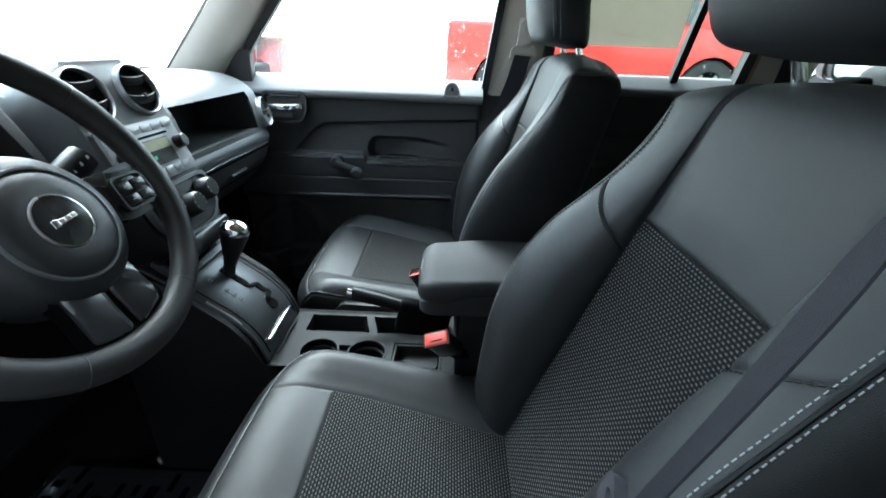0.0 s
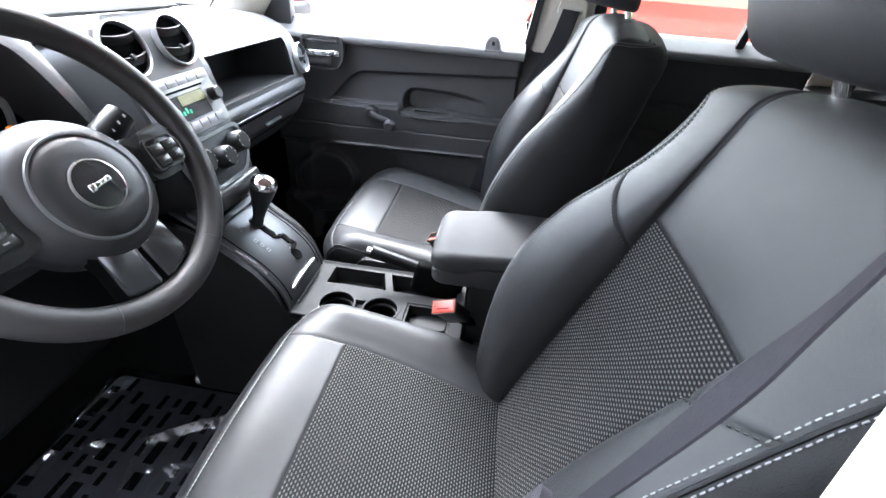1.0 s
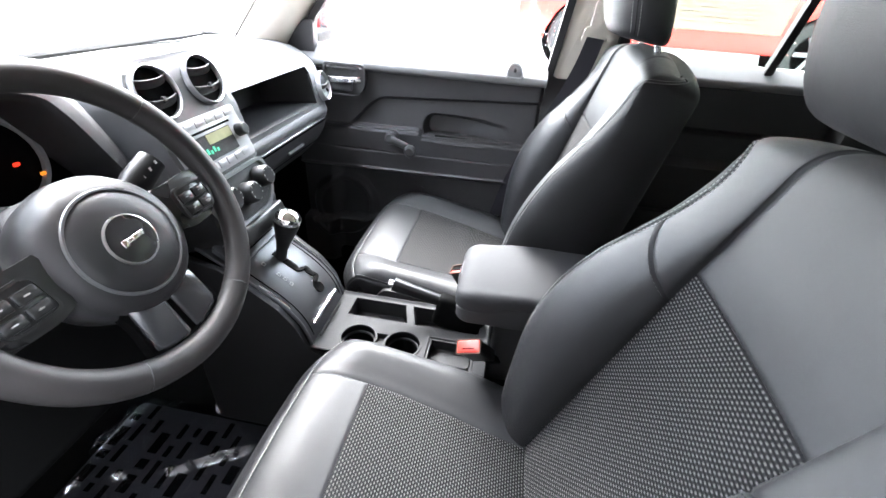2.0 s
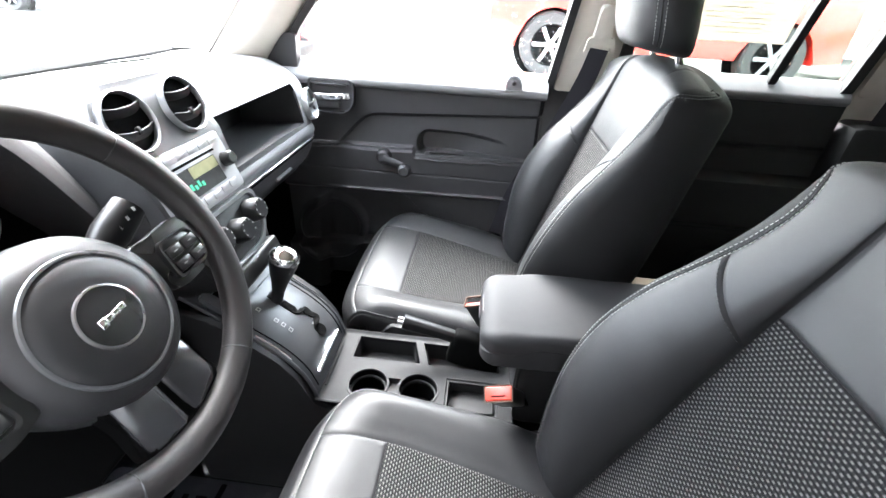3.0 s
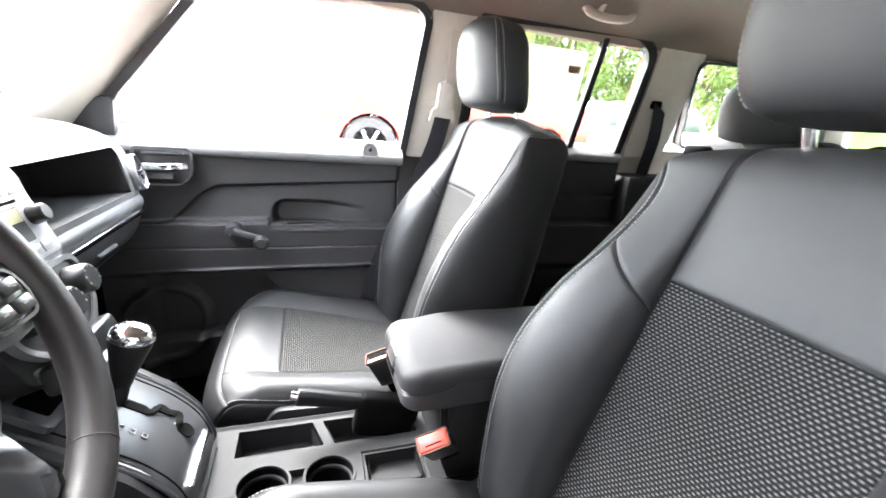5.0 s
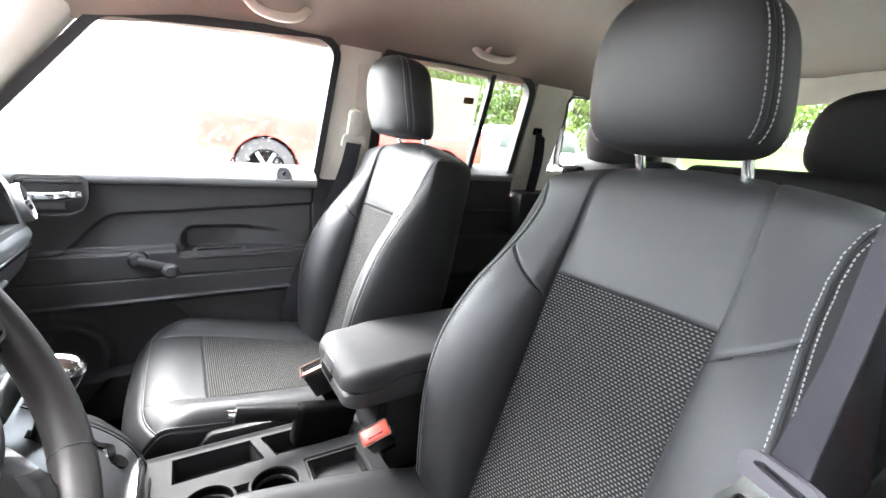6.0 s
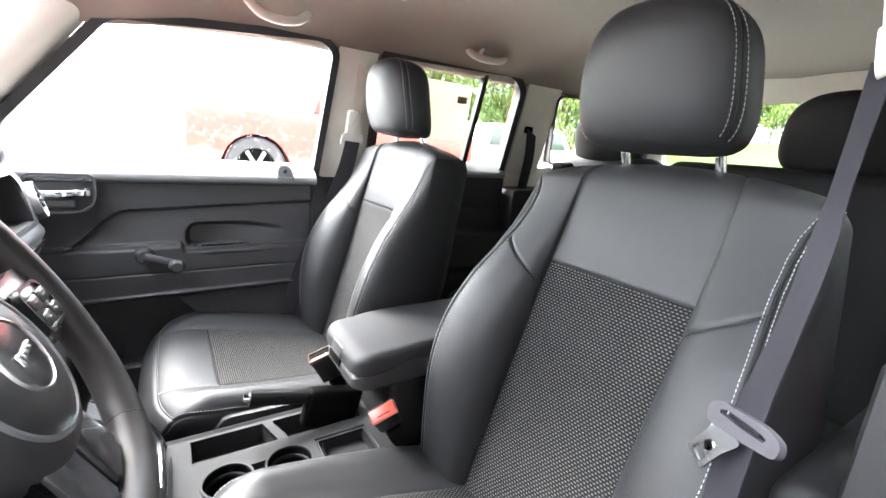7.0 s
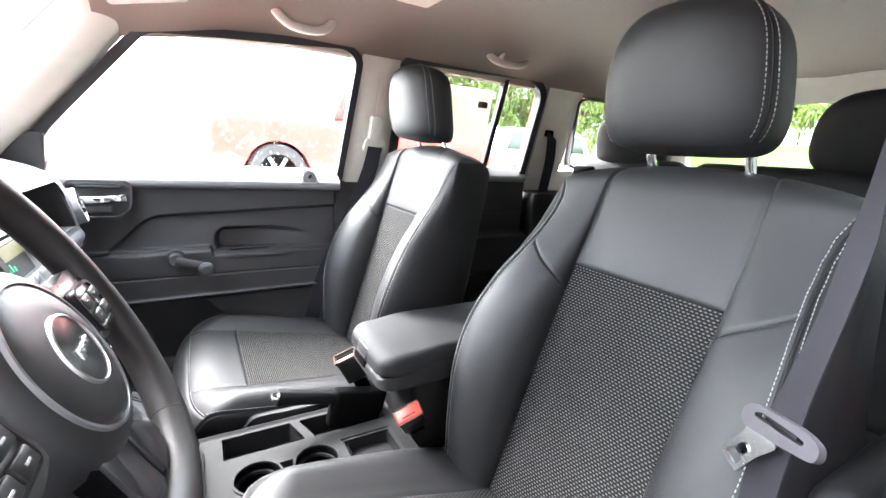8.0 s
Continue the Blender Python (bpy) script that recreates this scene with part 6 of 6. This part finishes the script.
for i in range(12):
    y0 = -0.465
    while y0 < -0.15:
        ln = rnd.uniform(0.015, 0.055)
        if rnd.random() < 0.8:
            part("print_bar", rbox(-0.842 + 0.036 * i, y0 + ln / 2, 0.2172, 0.013 if i % 3 else 0.024, ln, 0.0008, 0), PIT, fm)
        y0 += ln + rnd.uniform(0.010, 0.022)


def film_z(x, y):
    fold = 1 - abs(noise.noise(Vector((x * 3 + y * 7, y * 2 - x * 5, 1.3)))) * 5.0
    fine = 1 - abs(noise.noise(Vector((x * 7 + y * 15, y * 4 - x * 11, 4.1)))) * 4.5
    return 0.220 + 0.022 * max(0.0, fold) ** 2 + 0.008 * max(0.0, fine) ** 2 + 0.004 * noise.noise(Vector((x * 9, y * 5, 7.7)))


film_ob = part("film", grid(lambda u, v: Vector((-0.87 + 0.47 * u, -0.49 + 0.39 * v, max(0.2190, film_z(-0.87 + 0.47 * u, -0.49 + 0.39 * v)))), 150, 130), FILM, fm, "crumpled clear plastic film", 180)
film_ob.visible_shadow = False

# ---- rain on the glass ----
def rain(outline, k, count, seed, root, smallest=0.0007, largest=0.0019):
    rnd = random.Random(seed)
    xs = [p[0] for p in outline]
    zs = [p[1] for p in outline]
    m = lifted(on_side(k), -0.0125)
    verts, faces = [], []
    made = 0
    while made < count:
        x, z = rnd.uniform(min(xs), max(xs)), rnd.uniform(min(zs), max(zs))
        inside = False
        for (ax, az), (bx, bz) in zip(outline, outline[1:] + outline[:1]):
            if (az > z) != (bz > z) and x < (bx - ax) * (z - az) / (bz - az) + ax:
                inside = not inside
        if not inside:
            continue
        made += 1
        r = smallest + (largest - smallest) * rnd.random() ** 3
        o = len(verts)
        for h, q in ((0, 1.0), (-0.45, 0.72)):
            for i in range(7):
                a = 2 * math.pi * i / 7
                verts.append(tuple(m @ Vector((x + r * q * math.cos(a), z + r * q * 1.15 * math.sin(a), r * h))))
        verts.append(tuple(m @ Vector((x, z, -0.65 * r))))
        for i in range(7):
            j = (i + 1) % 7
            faces.append((o + i, o + j, o + 7 + j, o + 7 + i))
            faces.append((o + 7 + i, o + 7 + j, o + 14))
    me = bpy.data.meshes.new("rain_drops")
    me.from_pydata(verts, [], faces)
    me.materials.append(WATER)
    for p in me.polygons:
        p.use_smooth = True
    ob = new("rain_drops", me)
    me.transform(Matrix.Translation(-root.location))
    ob.parent = root
    ob.visible_shadow = False
    tagged(ob, "clear rain drops on the glass", kind="stuff")


rain(FRONT_WIN, 1, 900, 3, pdoor)
rain(REAR_WIN, 1, 450, 4, rdoor)

# box end of the console for the rear seats
rc = thing("rear_floor_console", (0.42, 0.33, 0.24), "tan plastic tray end between the seats", "tray")
part("tray_end", rbox(0.415, 0.335, 0.545, 0.10, 0.10, 0.055, 0.014, 3), TAN, rc)
part("foot", rbox(0.42, 0.335, 0.38, 0.06, 0.06, 0.28, 0.01), PIT, rc)

# ---- outside ----
def ground_z(y):
    return GROUND + 0.36 * step(1.2, 5.0, y)


gr = bmesh.new()
xs_, ys_ = [-400, -60, -20, -8, -4, 0, 4, 8, 20, 60, 400], [-400, -60, -20, -6, -2, 0, 1.2, 2.0, 2.6, 3.2, 4.0, 5.0, 8, 20, 60, 400]
rows = [[gr.verts.new((x, y, ground_z(y))) for y in ys_] for x in xs_]
for i in range(len(xs_) - 1):
    for j in range(len(ys_) - 1):
        gr.faces.new((rows[i][j], rows[i + 1][j], rows[i + 1][j + 1], rows[i][j + 1]))
setting("ground", flip_fix(gr), ASPHALT, "wet grey asphalt of a car park", "ground")
# pale slab added on the passenger side to bounce light up to the headliner
bays = [1.05, 1.2, 1.6, 2.0, 2.6, 3.2, 4.0, 5.0, 7.0]
lane = bmesh.new()
rows = [[lane.verts.new((x, y, ground_z(y) + 0.012)) for y in bays] for x in (-9, -5, -1, 3, 7, 11)]
for ra, rb_ in zip(rows, rows[1:]):
    for j in range(len(bays) - 1):
        lane.faces.new((ra[j], rb_[j], rb_[j + 1], ra[j + 1]))
setting("pavement", flip_fix(lane), CONCRETE, "pale concrete slab added to bounce light into the car", "pavement")


def bank_z(x, y):
    return ground_z(y) + 2.0 * step(13.0, 20.0, x)


bank = grid(lambda u, v: Vector((12.5 + 40 * u, -14 + 34 * v, bank_z(12.5 + 40 * u, -14 + 34 * v) + 0.02)), 40, 12)
setting("grass_bank", flip_fix(bank), GRASS, "mown green grass bank behind the car park", "grass")


def car_wheel(root, x, y, z, r, side):
    m = frame_on((x, y, z), (1, 0, 0), (0, 0, 1))
    t = part("wheel", lathe([(r * 0.62, -0.11), (r * 0.93, -0.12), (r, -0.09), (r, 0.09), (r * 0.93, 0.12), (r * 0.62, 0.11)], 32, m), RUBBER, root, "black tyre")
    disc = part("rim", lathe([(r * 0.64, 0.112), (r * 0.60, 0.108), (r * 0.58, 0.04), (r * 0.2, 0.03), (0, 0.03)], 28, m), PIT, t, "dark dished rim")
    for i in range(6):
        q = m @ pose(0, 0, 0, 0, 0, 60 * i)
        part("spoke", rbox(0, 0, 0, r * 0.50, r * 0.13, 0.03, 0.008, 2, q @ Matrix.Translation((r * 0.36, 0, 0.085))), ALLOY, disc)
    part("hub_cap", lathe([(0, 0.112), (r * 0.13, 0.108), (r * 0.16, 0.07)], 18, m), ALLOY, disc)


def vehicle(name, x, y, ln, wd, paint, label, hood_h, roof_h, cab, wheel_r, wheels, flipx=False, base=None):
    """A parked vehicle: body side with wheel arches, cab with windows, wheels. x is its tail or nose end."""
    g = ground_z(y) if base is None else base
    root = thing(name, (x + ln / 2, y, g), label, "parked car", "parked cars")
    pts = [(x, g + 0.42)]
    for w in wheels:
        c, ra = x + w, wheel_r * 1.18
        pts.append((c - ra, g + 0.38))
        pts += [(c - ra * math.cos(math.pi * i / 10), g + wheel_r + ra * math.sin(math.pi * i / 10)) for i in range(1, 10)]
        pts.append((c + ra, g + 0.38))
    pts += [(x + ln, g + 0.42), (x + ln, g + hood_h - 0.05), (x + ln - 0.06, g + hood_h), (x + 0.06, g + hood_h), (x, g + hood_h - 0.05)]
    part("body", plate(pts, wd, frame_on((0, y + wd, 0), (1, 0, 0), (0, 0, 1)), 0.03), paint, root)
    c0, c1 = cab
    cp = rounded([(x + c0, g + hood_h - 0.01), (x + c0 + 0.25, g + roof_h), (x + c1 - 0.45, g + roof_h), (x + c1, g + hood_h - 0.01)], 0.08)
    part("cab", plate(cp, wd - 0.16, frame_on((0, y + wd - 0.08, 0), (1, 0, 0), (0, 0, 1)), 0.05), paint, root)
    n = 2
    for i in range(n):
        a = c0 + 0.28 + (c1 - c0 - 0.75) * i / n
        b = c0 + 0.24 + (c1 - c0 - 0.75) * (i + 1) / n
        part("window", plate(rounded([(x + a - (0.16 if i == 0 else 0), g + hood_h + 0.05), (x + a, g + roof_h - 0.1), (x + b, g + roof_h - 0.1), (x + b + (0.22 if i else 0), g + hood_h + 0.05)], 0.04), 0.02, frame_on((0, y + 0.07, 0), (1, 0, 0), (0, 0, 1))), FAR_GLASS, root)
    for w in wheels:
        car_wheel(root, x + w, y + 0.14, g + wheel_r, wheel_r, -1)
        part("wheel_well", lathe([(wheel_r * 1.2, 0.0), (wheel_r * 1.2, 0.03), (0, 0.03)], 28, frame_on((x + w, y + 0.34, g + wheel_r), (1, 0, 0), (0, 0, 1))), PIT, root, "black wheel well")
    for e, mt in ((x - 0.005, RED_BUTTON), (x + ln - 0.02, WHITE_PAINT)):
        part("lamp", rbox(e + 0.012, y + 0.14, g + hood_h - 0.2, 0.03, 0.16, 0.24, 0.02), mt, root)
    part("bumper", rbox(x - 0.03, y + wd / 2, g + 0.55, 0.12, wd, 0.18, 0.04), SILVER, root)
    return root


vehicle("pickup_truck", -0.10, 6.0, 4.75, 1.9, TRUCK_RED, "bright red pickup truck parked in the next row", 1.24, 1.85, (1.7, 3.9), 0.42, (0.88, 3.88))
pale_car = vehicle("parked_car", 5.5, 7.2, 4.6, 1.8, WHITE_PAINT, "white estate car parked beyond the truck", 1.0, 1.55, (0.4, 3.4), 0.34, (0.85, 3.6))
part("grille", rbox(5.47, 8.1, ground_z(8) + 0.62, 0.10, 1.5, 0.34, 0.03), PIT, pale_car, "black grille and lower bumper")
part("number_plate", rbox(5.40, 7.75, ground_z(8) + 0.55, 0.02, 0.40, 0.11, 0.01), PLATE_YELLOW, pale_car, "blank yellow plate")
vehicle("parked_car", 12.4, 9.0, 4.6, 1.8, WHITE_PAINT, "white car parked by the fence", 1.0, 1.6, (0.4, 3.6), 0.34, (0.85, 3.6))


def leaf_mat(name, color):
    m = mat(name, color, 0.55, var=0.35, scale=2)
    nt = m.node_tree
    bsdf = nt.nodes["Principled BSDF"]
    tr = nt.nodes.new("ShaderNodeBsdfTranslucent")
    tr.inputs[0].default_value = (color[0] * 1.6, color[1] * 1.5, color[2], 1)
    mx = nt.nodes.new("ShaderNodeMixShader")
    mx.inputs[0].default_value = 0.5
    nt.links.new(bsdf.outputs[0], mx.inputs[1])
    nt.links.new(tr.outputs[0], mx.inputs[2])
    nt.links.new(mx.outputs[0], nt.nodes["Material Output"].inputs[0])
    return m


LEAF = [leaf_mat("leaf_green_light", (0.15, 0.20, 0.065)), leaf_mat("leaf_green", (0.115, 0.165, 0.05))]
BARK = mat("grey_bark", (0.12, 0.09, 0.07), 0.9, var=0.3, bump=0.8, bump_scale=60)


def tree(x, y, tall, wide, seed):
    rnd = random.Random(seed)
    g = bank_z(x, y)
    root = thing("tree", (x, y, g), "leafy green tree behind the parked cars", "tree", "trees behind the car park")
    part("trunk", sweep(smooth_path([(x, y, g), (x + 0.1, y, g + tall * 0.3), (x, y + 0.1, g + tall * 0.7)], 10), circle(0.16, 8), up=(1, 0, 0), scale=lambda t: 1 - 0.7 * t), BARK, root)
    for i in range(5):
        a = rnd.uniform(0, 6.28)
        h = tall * rnd.uniform(0.25, 0.5)
        part("limb", sweep([(x, y, g + h), (x + math.cos(a) * wide * 0.3, y + math.sin(a) * wide * 0.3, g + h + 0.8), (x + math.cos(a) * wide * 0.5, y + math.sin(a) * wide * 0.5, g + h + 1.6)], circle(0.05, 6), up=(0.3, 0.2, 1), scale=lambda t: 1 - 0.7 * t), BARK, root)
    verts, faces = [], []
    blobs = [(rnd.uniform(-1, 1) * wide * 0.55, rnd.uniform(-1, 1) * wide * 0.45, tall * rnd.uniform(0.18, 0.9), rnd.uniform(0.5, 1.0)) for _ in range(26)]
    for i in range(5200):
        bx, by, bz, br = blobs[rnd.randrange(len(blobs))]
        v = Vector((rnd.gauss(0, 1), rnd.gauss(0, 1), rnd.gauss(0, 1))).normalized() * br * rnd.uniform(0.6, 1.05)
        c = Vector((x + bx, y + by, g + bz)) + v
        q = Euler((rnd.uniform(0, 6.28), rnd.uniform(0, 6.28), rnd.uniform(0, 6.28))).to_matrix()
        s = rnd.uniform(0.07, 0.14)
        k = len(verts)
        for p in ((-s, 0, 0), (0, -s * 0.5, 0.02), (s, 0, 0), (0, s * 0.5, 0.02)):
            verts.append(tuple(c + q @ Vector(p)))
        faces.append((k, k + 1, k + 2, k + 3))
    me = bpy.data.meshes.new("crown")
    me.from_pydata(verts, [], faces)
    me.materials.append(LEAF[seed % 2])
    ob = new("crown", me)
    me.transform(Matrix.Translation((-x, -y, -g)))
    ob.parent = root
    tagged(ob, kind="stuff")


for i, (tx, ty, th, tw_) in enumerate(((7.0, 13.5, 6.5, 3.4), (10.5, 13.0, 6.0, 3.2), (14.5, 13.0, 6.5, 3.4), (18.5, 12.0, 6.5, 3.4), (21, 9.5, 6.0, 3.2), (23, 6.0, 6.5, 3.4), (24, 2.0, 6.0, 3.4), (24, -2.5, 6.0, 3.4), (21.5, 7.6, 5.0, 3.2), (22.0, 4.2, 5.0, 3.4), (20.8, 10.8, 5.0, 3.0), (16.5, 12.2, 5.5, 3.2), (12.5, 13.4, 6.0, 3.2), (8.8, 13.6, 6.0, 3.2), (22.5, 0.2, 5.0, 3.2))):
    tree(tx, ty, th, tw_, i)


fence = thing("picket_fence", (19.8, 7.0, bank_z(19.8, 7.0)), "white picket fence on the grass bank", "fence")
fz = bank_z(19.8, 7.0)
for i in range(46):
    y = 4.6 + 0.15 * i
    part("picket", plate([(y - 0.03, 0.0), (y - 0.03, 0.62), (y, 0.68), (y + 0.03, 0.62), (y + 0.03, 0.0)], 0.02, frame_on((19.8, 0, fz), (0, 1, 0), (0, 0, 1))), WHITE_PAINT, fence)
for h in (0.18, 0.52):
    part("rail", rbox(19.83, 7.98, fz + h, 0.04, 6.9, 0.06, 0), WHITE_PAINT, fence)
vehicle("parked_car", -15.5, 10.4, 4.4, 1.8, BLUE_PAINT, "pale blue car parked ahead", 0.95, 1.45, (0.5, 3.2), 0.33, (0.8, 3.5))

# added, unseen wall that blocks light on the driver's side
setting("wall_light_blocker", rbox(0.6, -2.25, GROUND + 2.1, 10.0, 0.25, 4.2, 0.02), WALL_PAINT, "unseen plain dark wall added to block light", "wall")
